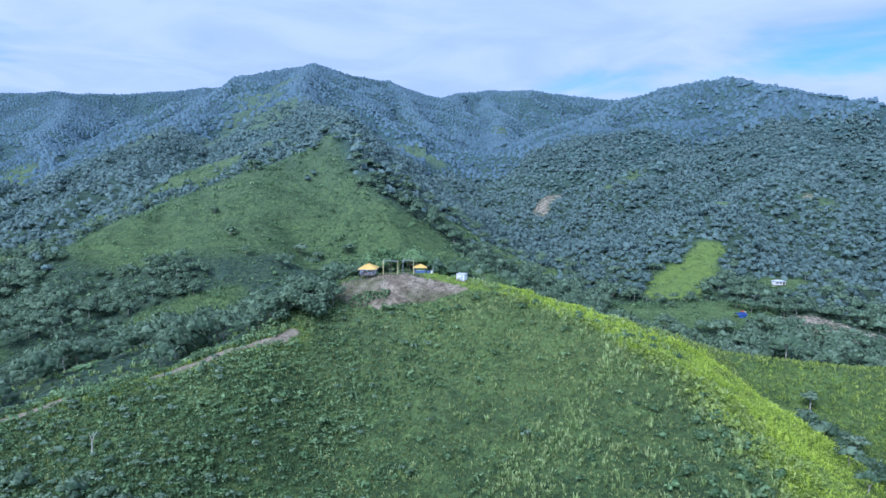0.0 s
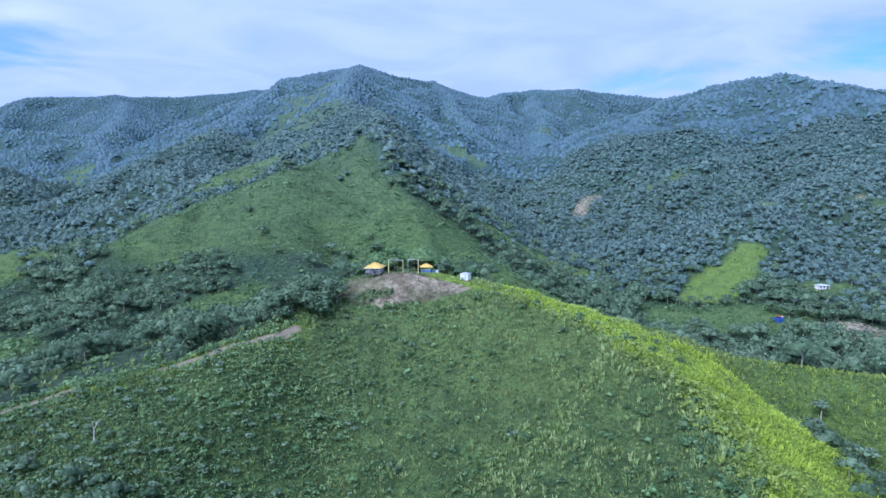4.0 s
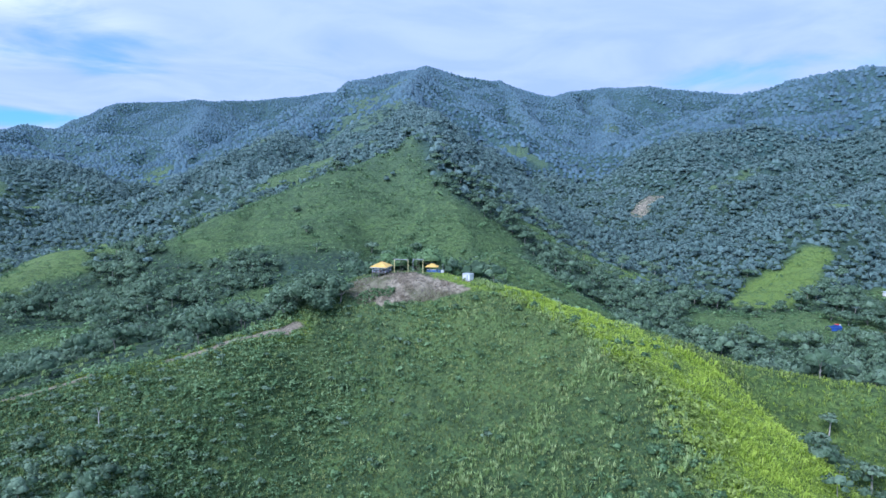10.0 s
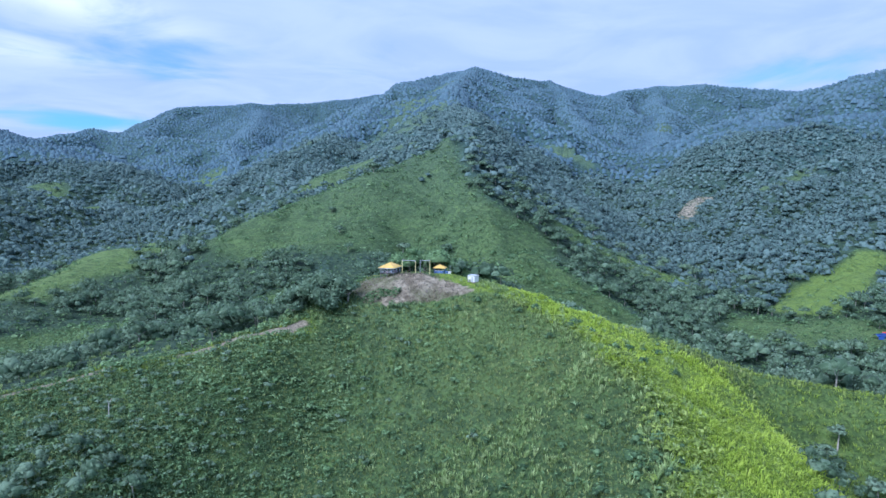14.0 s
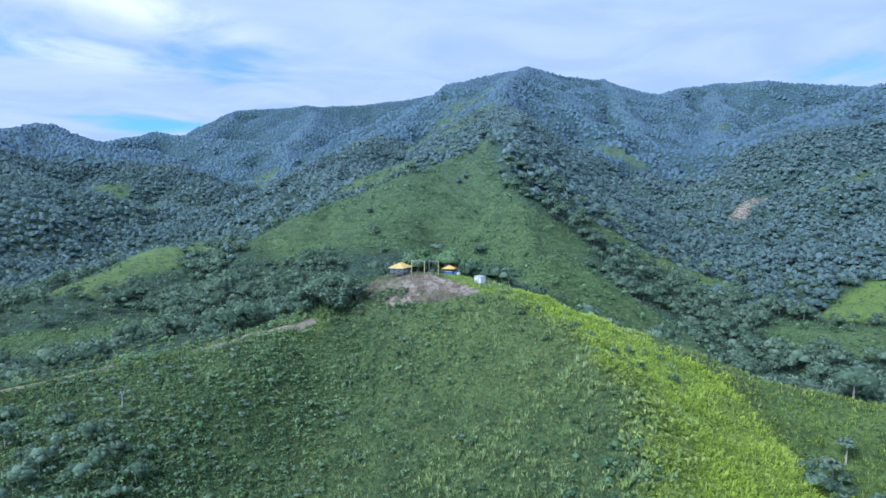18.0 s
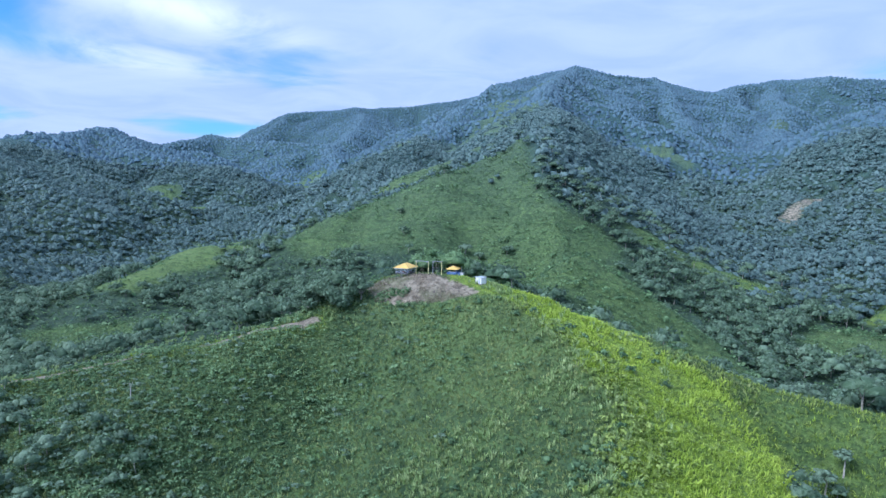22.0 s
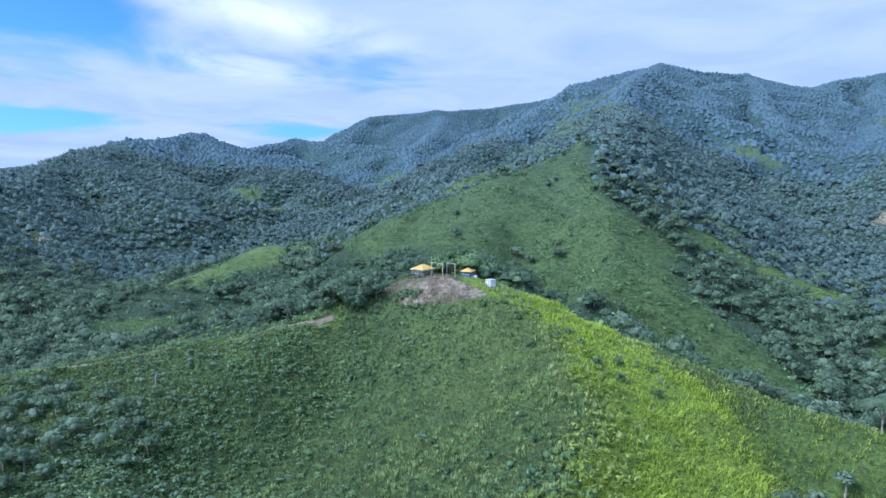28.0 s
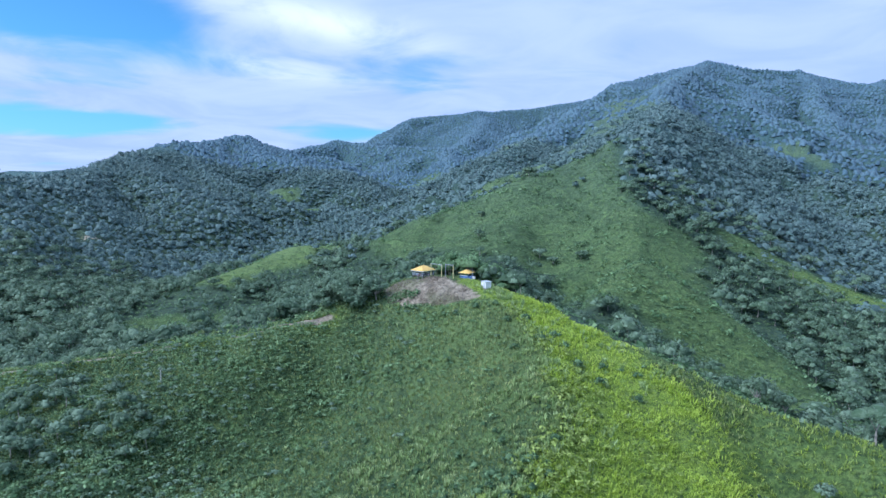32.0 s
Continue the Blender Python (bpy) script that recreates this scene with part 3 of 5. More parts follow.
def tuft(rng, n, height, spread, width, droop=.35):
    """A tuft of n bent blades, each of two quads."""
    vs, fs = [], []
    for i in range(n):
        a, r = rng.uniform(0, 6.28), spread * math.sqrt(rng.uniform(0, 1))
        b = np.array((r * math.cos(a), r * math.sin(a), -.1))
        h, lean = height * rng.uniform(.6, 1.15), rng.uniform(.1, 1) * droop
        side = np.array((-math.sin(a), math.cos(a), 0)) * width
        out = np.array((math.cos(a), math.sin(a), 0))
        m, t = b + out * lean * h * .35 + (0, 0, h * .6), b + out * lean * h + (0, 0, h * (1 - .3 * lean))
        vs += [b - side * .7, b + side * .7, m + side, m - side, t + side * .25, t - side * .25]
        fs += [[6 * i, 6 * i + 1, 6 * i + 2, 6 * i + 3], [6 * i + 3, 6 * i + 2, 6 * i + 4, 6 * i + 5]]
    return np.array(vs), np.array(fs)


def trunk_template(rng, height, thick, limbs):
    """A tapered trunk that forks into limbs, in six-sided pieces."""
    vs, fs = [], []

    def limb(a, b, ra, rb):
        d = np.subtract(b, a)
        d = d / np.linalg.norm(d)
        u = np.cross(d, (.3, .9, .2))
        u /= np.linalg.norm(u)
        w, base = np.cross(d, u), len(vs)
        for p, r in ((a, ra), (b, rb)):
            for k in range(5):
                vs.append(np.array(p) + (u * math.cos(k * 1.2566) + w * math.sin(k * 1.2566)) * r)
        for k in range(5):
            fs.append([base + k, base + (k + 1) % 5, base + 5 + (k + 1) % 5, base + 5 + k])

    fork = (rng.normal(0, .05), rng.normal(0, .05), height * .55)
    limb((0, 0, -.6), fork, thick, thick * .65)
    for k in range(limbs):
        a = 6.28 * k / limbs + rng.uniform(-.4, .4)
        r = rng.uniform(.25, .55)
        limb(fork, (r * math.cos(a), r * math.sin(a), height * rng.uniform(.9, 1.15)), thick * .5, thick * .16)
    return np.array(vs), np.array(fs)


# ---------------------------------------------------------------- what grows where
def capsule(x, y, a, b, r):
    """Inside-ness (1 at the line, 0 at r, below 0 beyond) of a strip from a to b."""
    dx, dy = b[0] - a[0], b[1] - a[1]
    s = np.clip(((x - a[0]) * dx + (y - a[1]) * dy) / (dx * dx + dy * dy + 1e-9), 0, 1)
    return 1 - np.hypot(x - a[0] - s * dx, y - a[1] - s * dy) / r


CREST_Y, CREST_X = (26, 78, 110.5, 133.9, 148.2, 161, 174, 181), (61.1, 57.2, 54.6, 52, 42.9, 31.2, 18.2, 7.8)
BACK_X, BACK_Y = (5.2, 19.5, 33.8, 45.5, 61.1, 80.6, 102.7, 130, 195, 286), (183, 180, 177, 177, 177, 176, 173, 173, 158.6, 132.6)
PATH = [(-39, 161), (-41.6, 157.3), (-49.4, 154.7), (-57.2, 151.5), (-68.9, 148.2), (-83.2, 141.7), (-97.5, 133.9), (-111.8, 122.2), (-143, 101.4)]
# open grass in the woods: from, to, half width, lime-ness, paleness
FACE = [(-93, 557), (-82, 522), (-59, 477), (-39, 437), (-18, 418), (4, 396), (-20, 366), (-50, 372), (-95, 370), (-130, 362), (-170, 368), (-212, 380), (-246, 398), (-235, 440), (-205, 488), (-150, 492), (-118, 524)]
GRASS = [
    ((-272, 552), (-360, 480), 20, .12, .9), ((-296, 455), (-309, 390), 22, .15, .9), ((-309, 390), (-289, 302), 22, .2, .9), ((-208, 611), (-272, 552), 15, .1, .6),
    ((-110, 660), (-221, 621), 14, .08, .4), ((-386, 1560), (-395, 1330), 44, 0, .5), ((-395, 1330), (-363, 1060), 38, 0, .4), ((-300, 1200), (-263, 960), 38, 0, .3), ((-438, 975), (-448, 907), 12, .15, .9),
    ((232, 552), (205, 506), 13, .5, .6), ((198, 500), (166, 452), 25, .55, .6), ((130, 402), (185, 392), 30, .05, .6), ((240, 462), (250, 470), 22, .05, .5),
    ((15, 485), (45, 492), 15, .15, .4), ((58, 492), (86, 502), 16, .4, .6), ((292, 722), (300, 700), 20, .0, 1.0), ((222, 840), (285, 945), 18, .08, .7),
    ((-748, 740), (-640, 690), 26, .06, .5), ((-588, 918), (-559, 884), 34, .05, .5), ((-851, 1293), (-736, 1072), 28, .03, .4), ((-86, 1338), (-12, 1256), 15, .0, .3),
    ((-30, 415), (-14, 362), 34, .05, .3), ((-14, 362), (2, 322), 34, .05, .3), ((2, 322), (50, 306), 27, .08, .3), ((50, 306), (84, 286), 20, .08, .3),
    ((182, 2083), (188, 2184), 24, 0, .15), ((-250, 225), (-215, 260), 22, .06, .35), ((410, 692), (420, 712), 18, 0, .5), ((-140, 300), (-110, 320), 16, .05, .3),
]
SOIL = [((128, 850), (176, 975), 15), ((224, 372), (262, 346), 24), ((412, 716), (420, 726), 10), ((-514, 309), (-510, 317), 7)]
BARE = [(-31.5, 180), (-29, 175.5), (-22, 172.5), (-10, 171.7), (0, 172.5), (6.5, 174.5), (2, 178), (-3, 181), (-9, 183), (-17, 184.5), (-23, 185), (-29, 184)]
RIM_X = (-195, -143, -112, -97.5, -83, -69, -57, -47, -39, -26, 5, 19.5, 34, 78, 130, 195, 286)
RIM_Y = (71.5, 109, 130, 142, 149.5, 156, 160, 165, 179, 194, 191, 186, 181, 179, 177, 164, 138)
FLANK_Y, FLANK_X = (80, 120, 143, 150, 156, 162, 168, 174), (82, 84, 88, 87, 83, 75, 63, 52)


def inside(x, y, corners):
    """Metres inside (+) or outside (-) of a closed outline."""
    near, odd = np.full(np.shape(x), 1e9), np.zeros(np.shape(x), bool)
    for (ax, ay), (bx, by) in zip(corners, corners[1:] + corners[:1]):
        dx, dy = bx - ax, by - ay
        s = np.clip(((x - ax) * dx + (y - ay) * dy) / (dx * dx + dy * dy), 0, 1)
        near = np.minimum(near, np.hypot(x - ax - s * dx, y - ay - s * dy))
        odd ^= ((ay > y) != (by > y)) & (x < ax + (y - ay) * dx / (dy if dy else 1e-9))
    return np.where(odd, near, -near)


def step(v, w=.25):
    return np.clip(v / w + .5, 0, 1)


def cover_at(x, y):
    """Lime grass, bare soil, woodland and pale grass at x, y, each 0 to 1; and whether that is on the near hill."""
    x, y = np.asarray(x, float), np.asarray(y, float)
    rag = (fbm(x, y, 28, 4, 41) - .5) * 1.6
    small = (fbm(x, y, 6, 3, 43) - .5) * .9
    on_hill = ((y < np.interp(x, RIM_X, RIM_Y)) & (x > -205) & (x < 300) & (y > 0)).astype(float)
    east = step((x - np.interp(y, CREST_Y, CREST_X)) / 9 + small * .9 + rag * .15, .8)
    flank = step((np.interp(y, FLANK_Y, FLANK_X) - x) / 9 + small, .7)
    lime = on_hill * east * (.3 + .7 * flank) * np.clip(.92 + rag * .45 + .9 * (fbm(x, y, 11, 2, 45) - .5), .3, 1)
    crest = np.maximum.reduce([capsule(x, y, a, b, 5.5) for a, b in zip(PATH, PATH[1:])])
    lime = np.maximum(lime, .42 * step(crest - .2 + small))
    lime = np.maximum(lime, .95 * step(np.maximum(capsule(x, y, (-1, 185), (10, 181), 6), capsule(x, y, (10, 181), (40, 174), 7)) + small * .3))
    lime = np.maximum(lime, .18 * on_hill * step(capsule(x, y, (8, 168), (36, 148), 17) + rag * .5, .8))
    lime = np.maximum(lime, .3 * on_hill * step(capsule(x, y, (-118, 96), (-130, 118), 22) + rag * .3))
    pale = np.zeros(x.shape)
    face = inside(x, y, FACE) / 30 + rag * .35
    open_grass, pale = face, .3 * step(face, .5) * (.6 + .8 * fbm(x, y, 24, 3, 47))
    # drier grass high on the near hill
    pale = np.maximum(pale, .42 * on_hill * step(capsule(x, y, (-14, 168), (30, 158), 22) + rag * .4, .9) * (.5 + fbm(x, y, 9, 3, 49)))
    for a, b, r, li, pa in GRASS:
        k = capsule(x, y, a, b, r) + rag * .8
        open_grass = np.maximum(open_grass, k)
        lime = np.maximum(lime, li * step(k, .4))
        pale = np.maximum(pale, .75 * pa * step(k, .8))
    soil = step(inside(x, y, BARE) / 4 + small * 1.1, .9)
    for a, b, r in SOIL:
        soil = np.maximum(soil, .55 * step(capsule(x, y, a, b, r) + rag * .6, .7))
    track = np.maximum.reduce([capsule(x, y, a, b, 1.7) for a, b in zip(PATH, PATH[1:])]) + small * .6
    broken = np.where(x < -70, np.where(x > -85, .2, .75), 1.0)
    soil = np.maximum(soil, step(track) * broken)
    pale = np.where(step(track) * broken > .3, 1.0, pale * (1 - np.clip(soil * 2, 0, 1)))
    woods = (1 - on_hill) * (1 - step(open_grass, .45))
    return np.clip(lime, 0, 1), np.clip(soil, 0, 1), np.clip(woods, 0, 1), np.clip(pale, 0, 1), on_hill


# ---------------------------------------------------------------- the ground, one sheet to the horizon
def graded(stops):
    """Places along an axis: (from, to, step at the start, step at the end) in turn."""
    out = [stops[0][0]]
    for a, b, s0, s1 in stops:
        p = a
        while p < b - 1e-6:
            p = min(b, p + s0 + (s1 - s0) * (p - a) / (b - a))
            out.append(p)
    return np.array(out)


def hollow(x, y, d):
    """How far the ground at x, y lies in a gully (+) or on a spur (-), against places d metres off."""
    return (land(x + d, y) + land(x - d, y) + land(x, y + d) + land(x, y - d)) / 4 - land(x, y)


def build_ground():
    xs = graded([(-4700, -2200, 200, 36), (-2200, -650, 36, 12), (-650, -130, 12, 2.6), (-130, 135, 2.2, 2.2), (135, 520, 2.6, 11), (520, 1400, 11, 36), (1400, 4700, 36, 200)])
    ys = graded([(-2000, -130, 200, 26), (-130, 75, 26, 2.6), (75, 195, 2.0, 2.0), (195, 585, 2.4, 6.5), (585, 1560, 6.5, 18), (1560, 3120, 18, 28), (3120, 4900, 32, 250)])
    gx, gy = np.meshgrid(xs, ys)
    z = ground_height(gx, gy)
    nx, ny = len(xs), len(ys)
    verts = np.stack([gx, gy, z], 2).reshape(-1, 3)
    i, j = np.meshgrid(np.arange(nx - 1), np.arange(ny - 1))
    a = (j * nx + i).ravel()
    faces = np.stack([a, a + 1, a + 1 + nx, a + nx], 1)
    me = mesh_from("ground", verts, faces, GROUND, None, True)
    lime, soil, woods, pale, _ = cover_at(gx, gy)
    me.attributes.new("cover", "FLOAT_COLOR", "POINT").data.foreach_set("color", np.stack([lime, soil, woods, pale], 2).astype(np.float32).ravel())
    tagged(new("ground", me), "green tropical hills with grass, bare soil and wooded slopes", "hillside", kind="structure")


build_ground()


def scattered(rng, x0, x1, y0, y1, gap):
    """A jittered grid of places over a stretch of the plan."""
    gx, gy = np.meshgrid(np.arange(x0, x1, gap), np.arange(y0, y1, gap))
    x, y = gx.ravel() + rng.uniform(-.5, .5, gx.size) * gap, gy.ravel() + rng.uniform(-.5, .5, gx.size) * gap
    return x, y


def rooted(x, y, sink=0.0):
    return np.stack([x, y, ground_height(x, y) - sink], 1)


def choose(rng, chance):
    return rng.uniform(size=len(chance)) < chance


# ---------------------------------------------------------------- woods
def build_woods():
    rng = np.random.default_rng(11)
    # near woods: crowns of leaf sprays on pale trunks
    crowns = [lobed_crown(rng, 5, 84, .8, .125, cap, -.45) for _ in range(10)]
    trunks = [trunk_template(rng, 1.0, .04, 2) for _ in range(4)]
    x, y = scattered(rng, -480, 360, 60, 560, 6.1)
    lime, soil, woods, pale, on_hill = cover_at(x, y)
    valley = step(capsule(x, y, (-190, 300), (40, 270), 110) + .5 * (fbm(x, y, 60, 2, 60) - .5))  # half-open pasture
    grove = np.maximum(capsule(x, y, (-98, 104), (-62, 106), 15), capsule(x, y, (-80, 90), (-62, 92), 13)) + (fbm(x, y, 14, 2, 62) - .5)
    gully = np.maximum(capsule(x, y, (92, 144), (110, 112), 10), capsule(x, y, (84, 112), (100, 100), 10)) + (fbm(x, y, 14, 2, 64) - .5)
    chance = np.where(on_hill > .5, .9 * np.maximum(step(grove), .8 * step(gully)), woods * np.where(valley > .5, np.clip(.5 + 4 * (fbm(x, y, 38, 3, 61) - .5), .08, .95), np.clip(.75 + 1.5 * (fbm(x, y, 70, 3, 61) - .35), .4, 1)))
    chance = np.where((x < -72) & (y < np.interp(x, RIM_X, RIM_Y) + 24) & (on_hill < .5), .06, chance)  # the scrubby bank below the path
    keep = choose(rng, np.clip((540 - np.hypot(x, y - 40)) / 130, 0, 1)) & choose(rng, chance) & (soil < .4) & (x < y * 1.0 + 55) & (x > 60 - 3.2 * y)
    x, y, on_hill = x[keep], y[keep], on_hill[keep]
    size = rng.uniform(2.4, 6.4, len(x)) * (.75 + .55 * fbm(x, y, 50, 2, 63)) * np.where(on_hill > .5, .62, 1)
    tone = np.clip(rng.normal(.34, .2, len(x)) + .9 * (fbm(x, y, 60, 2, 65) - .5) + .35 * (rng.uniform(size=len(x)) < .1), 0, 1)
    stem = rng.uniform(.6, 1.5, len(x)) * size * .8
    pos = rooted(x, y)
    crown_at = pos + np.stack([0 * x, 0 * x, stem], 1)
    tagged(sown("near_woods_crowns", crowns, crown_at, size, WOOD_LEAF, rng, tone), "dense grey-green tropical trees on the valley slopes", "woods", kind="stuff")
    tagged(sown("near_woods_trunks", trunks, pos[::2], stem[::2] * 1.15, BARK, rng, tone[::2], .04), "pale thin trunks of the valley woods", "tree trunks", kind="stuff")
    count = len(x)
    # undergrowth between the trees
    bushes = [leaf_crown(rng, 9, .8, .46, 3, -.1) for _ in range(8)]
    x, y = scattered(rng, -400, 300, 150, 480, 3.7)
    lime, soil, woods, pale, on_hill = cover_at(x, y)
    keep = (on_hill < .5) & (woods > .35) & (soil < .4) & choose(rng, .5 + .6 * fbm(x, y, 30, 2, 62)) & (x < y + 55) & (x > 60 - 3.2 * y)
    x, y = x[keep], y[keep]
    size = rng.uniform(.6, 1.5, len(x)) * (1 + (rng.uniform(size=len(x)) < .08))
    tone = np.clip(rng.normal(.45, .25, len(x)) + .5 * (fbm(x, y, 50, 2, 66) - .5), 0, 1)
    tagged(sown("undergrowth", bushes, rooted(x, y), size, SHRUB_LEAF, rng, tone), "green undergrowth between the valley trees", "undergrowth", kind="stuff")
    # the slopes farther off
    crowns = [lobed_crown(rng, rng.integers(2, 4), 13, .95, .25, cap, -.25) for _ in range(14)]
    x, y = scattered(rng, -1235, 680, 150, 1240, 7.1)
    lime, soil, woods, pale, on_hill = cover_at(x, y)
    far = np.hypot(x, y - 40)
    keep = choose(rng, np.clip((far - 410) / 130, 0, 1)) & (far < 1170) & choose(rng, np.maximum(woods, .2 * (lime < .3) * (y > 480)) * np.clip(.75 + 1.6 * (fbm(x, y, 110, 3, 67) - .33), .4, 1) * np.clip(1.2 + .1 * hollow(x, y, 32), .75, 1)) & (soil < .4) & (x < y * .8 + 60) & (x > 90 - 2.9 * y)
    ux, uy = (x - 30) / far * 15, y / far * 15
    keep &= (land(x + ux, y + uy) - land(x - ux, y - uy)) / 30 > -.42  # only slopes that face the camera are planted
    x, y = x[keep], y[keep]
    size = rng.uniform(2.6, 6.2, len(x)) * (.6 + .95 * fbm(x, y, 34, 2, 69))
    # gullies toned darker and spurs lighter: relief shading put into the colour
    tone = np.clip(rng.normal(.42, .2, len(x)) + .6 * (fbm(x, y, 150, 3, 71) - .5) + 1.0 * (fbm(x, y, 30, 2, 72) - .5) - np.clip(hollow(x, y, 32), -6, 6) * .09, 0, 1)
    pos = rooted(x, y)
    pos[:, 2] += size * rng.uniform(.1, .8, len(x))
    tagged(sown("slope_woods", crowns, pos, size, FAR_LEAF, rng, tone, .1), "blue-green woods covering the mountain slopes, bluer for distance haze", "woods", kind="stuff")
    count2 = len(x)
    # low trees that close the gaps between them
    low = [cap(rng) for _ in range(10)]
    x, y = scattered(rng, -1235, 680, 150, 1240, 9.0)
    lime, soil, woods, pale, on_hill = cover_at(x, y)
    far = np.hypot(x, y - 40)
    keep = (far >= 440) & (far < 1170) & (woods > .5) & (soil < .4) & (x < y * .8 + 60) & (x > 90 - 2.9 * y)
    ux, uy = (x - 30) / far * 15, y / far * 15
    keep &= (land(x + ux, y + uy) - land(x - ux, y - uy)) / 30 > -.42
    x, y = x[keep], y[keep]
    size = rng.uniform(2.6, 4.8, len(x))
    tone = np.clip(rng.normal(.4, .15, len(x)) + .8 * (fbm(x, y, 150, 3, 71) - .5), 0, 1)
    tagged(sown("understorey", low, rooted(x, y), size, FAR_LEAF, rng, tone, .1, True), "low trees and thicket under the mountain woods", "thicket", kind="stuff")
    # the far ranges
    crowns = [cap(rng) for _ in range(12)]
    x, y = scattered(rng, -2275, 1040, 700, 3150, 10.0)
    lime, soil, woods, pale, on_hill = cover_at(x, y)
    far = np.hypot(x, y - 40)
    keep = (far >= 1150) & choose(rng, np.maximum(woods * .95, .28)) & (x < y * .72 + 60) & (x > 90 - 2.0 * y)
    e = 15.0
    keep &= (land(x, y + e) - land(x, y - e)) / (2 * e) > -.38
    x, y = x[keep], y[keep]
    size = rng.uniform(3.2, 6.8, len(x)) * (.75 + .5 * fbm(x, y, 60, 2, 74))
    # tone follows the hollows, painting the far ranges' relief shade
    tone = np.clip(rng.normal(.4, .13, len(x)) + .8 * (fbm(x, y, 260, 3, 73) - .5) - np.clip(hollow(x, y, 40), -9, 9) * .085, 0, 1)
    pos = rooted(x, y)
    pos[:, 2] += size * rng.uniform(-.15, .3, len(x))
    tagged(sown("far_woods", crowns, pos, size, RANGE_LEAF, rng, tone, .15, True, (.85, 1.4)), "blue-green woods on the far mountains, haze put into the leaf colour", "woods", kind="stuff")
    print("trees", count, count2, len(x))


build_woods()


# ---------------------------------------------------------------- shrubs and grass of the near hill
def build_hill_plants():
    rng = np.random.default_rng(23)
    shrubs = [leaf_crown(rng, 20, .9, .27, 3, -.1) for _ in range(8)]
    x, y = scattered(rng, -165, 78, 75, 192, .95)
    lime, soil, woods, pale, on_hill = cover_at(x, y)
    west = np.clip((np.interp(y, CREST_Y, CREST_X) - x) / 8, 0, 1)
    lush = np.clip(.10 + .95 * np.clip((4 - x) / 50, 0, 1) + 1.9 * (fbm(x, y, 14, 3, 81) - .5), .03, .92)
    top = inside(x, y, BARE)
    keep = (on_hill > .5) & (soil < .3) & (lime < .45) & choose(rng, lush * west) & ((y < 172) | (x < -30) | ((top < -1) & (y > 190)))
    x, y = x[keep], y[keep]
    size = rng.uniform(.4, .95, len(x)) * (.65 + .95 * fbm(x, y, 11, 2, 83))
    size = np.where(rng.uniform(size=len(x)) < .05, size * 1.8, size)
    tone = np.clip(rng.normal(.45, .32, len(x)) + 1.7 * (fbm(x, y, 12, 3, 85) - .5) + .2 * np.clip((y - 125) / 30, 0, 1), 0, 1)
    pos = rooted(x, y)
    pos[:, 2] += size * .35
    tagged(sown("hill_shrubs", shrubs, pos, size, SHRUB_LEAF, rng, tone), "dense dark green shrubs on the hill's shaded face", "shrubs", kind="stuff")
    # larger bushes here and there, and a thicket low on the crest
    bushes = [lobed_crown(rng, 4, 40, .85, .2) for _ in range(6)]
    x, y = scattered(rng, -100, 60, 84, 172, 3.0)
    lime, soil, woods, pale, on_hill = cover_at(x, y)
    thicket = step(np.maximum(capsule(x, y, (47, 96), (54, 116), 5.5), capsule(x, y, (84, 134), (92, 112), 6)) + (fbm(x, y, 6, 2, 86) - .5))
    keep = (on_hill > .5) & (soil < .3) & choose(rng, np.maximum(thicket * .9, np.where(lime < .4, .07, .1)))
    x, y = x[keep], y[keep]
    size = rng.uniform(.9, 1.9, len(x))
    pos = rooted(x, y)
    pos[:, 2] += size * .35
    tagged(sown("hill_bushes", bushes, pos, size, SHRUB_LEAF, rng, np.clip(rng.normal(.3, .25, len(x)), 0, 1)), "large leafy bushes scattered over the hill", "bushes", kind="stuff")
    # pale rosettes of saplings among them
    rosettes = [leaf_crown(rng, 20, .5, .38, 3, .1) for _ in range(5)]
    x, y = scattered(rng, -120, 30, 80, 175, 2.6)
    lime, soil, woods, pale, on_hill = cover_at(x, y)
    keep = (on_hill > .5) & (soil < .3) & (lime < .4) & choose(rng, np.clip((10 - x) / 70, .03, .8) * np.clip(3 * fbm(x, y, 20, 2, 84) - .9, 0, 1))
    x, y = x[keep], y[keep]
    size = rng.uniform(.7, 1.35, len(x))
    pos = rooted(x, y)
    pos[:, 2] += size * 1.1
    tagged(sown("hill_saplings", rosettes, pos, size, WOOD_LEAF, rng, rng.uniform(.5, 1, len(x))), "pale grey-green saplings among the shrubs", "saplings", kind="stuff")
    # fine grass between them
    blades = [tuft(rng, 3, .85, .6, .15, .8) for _ in range(8)]
    x, y = scattered(rng, -140, 78, 82, 194, .96)
    lime, soil, woods, pale, on_hill = cover_at(x, y)
    keep = (on_hill > .5) & (soil < .3) & (lime < .5)
    x, y = x[keep], y[keep]
    tone = np.clip(rng.normal(.36, .24, len(x)) + 1.3 * (fbm(x, y, 18, 3, 87) - .5) + .3 * np.clip((y - 125) / 30, 0, 1), 0, 1)
    short = np.where((y > 172) & (x > -28), .45, 1)
    tagged(sown("hill_grass", blades, rooted(x, y), rng.uniform(.6, 1.15, len(x)) * short, GRASS_LEAF, rng, tone), "rough green grass on the hill", "grass", kind="stuff")
    # pale plume grass in patches and along the crest
    plumes = [tuft(rng, 15, 1.4, .55, .1, .5) for _ in range(8)]
    x, y = scattered(rng, -150, 64, 90, 184, 1.3)
    lime, soil, woods, pale, on_hill = cover_at(x, y)
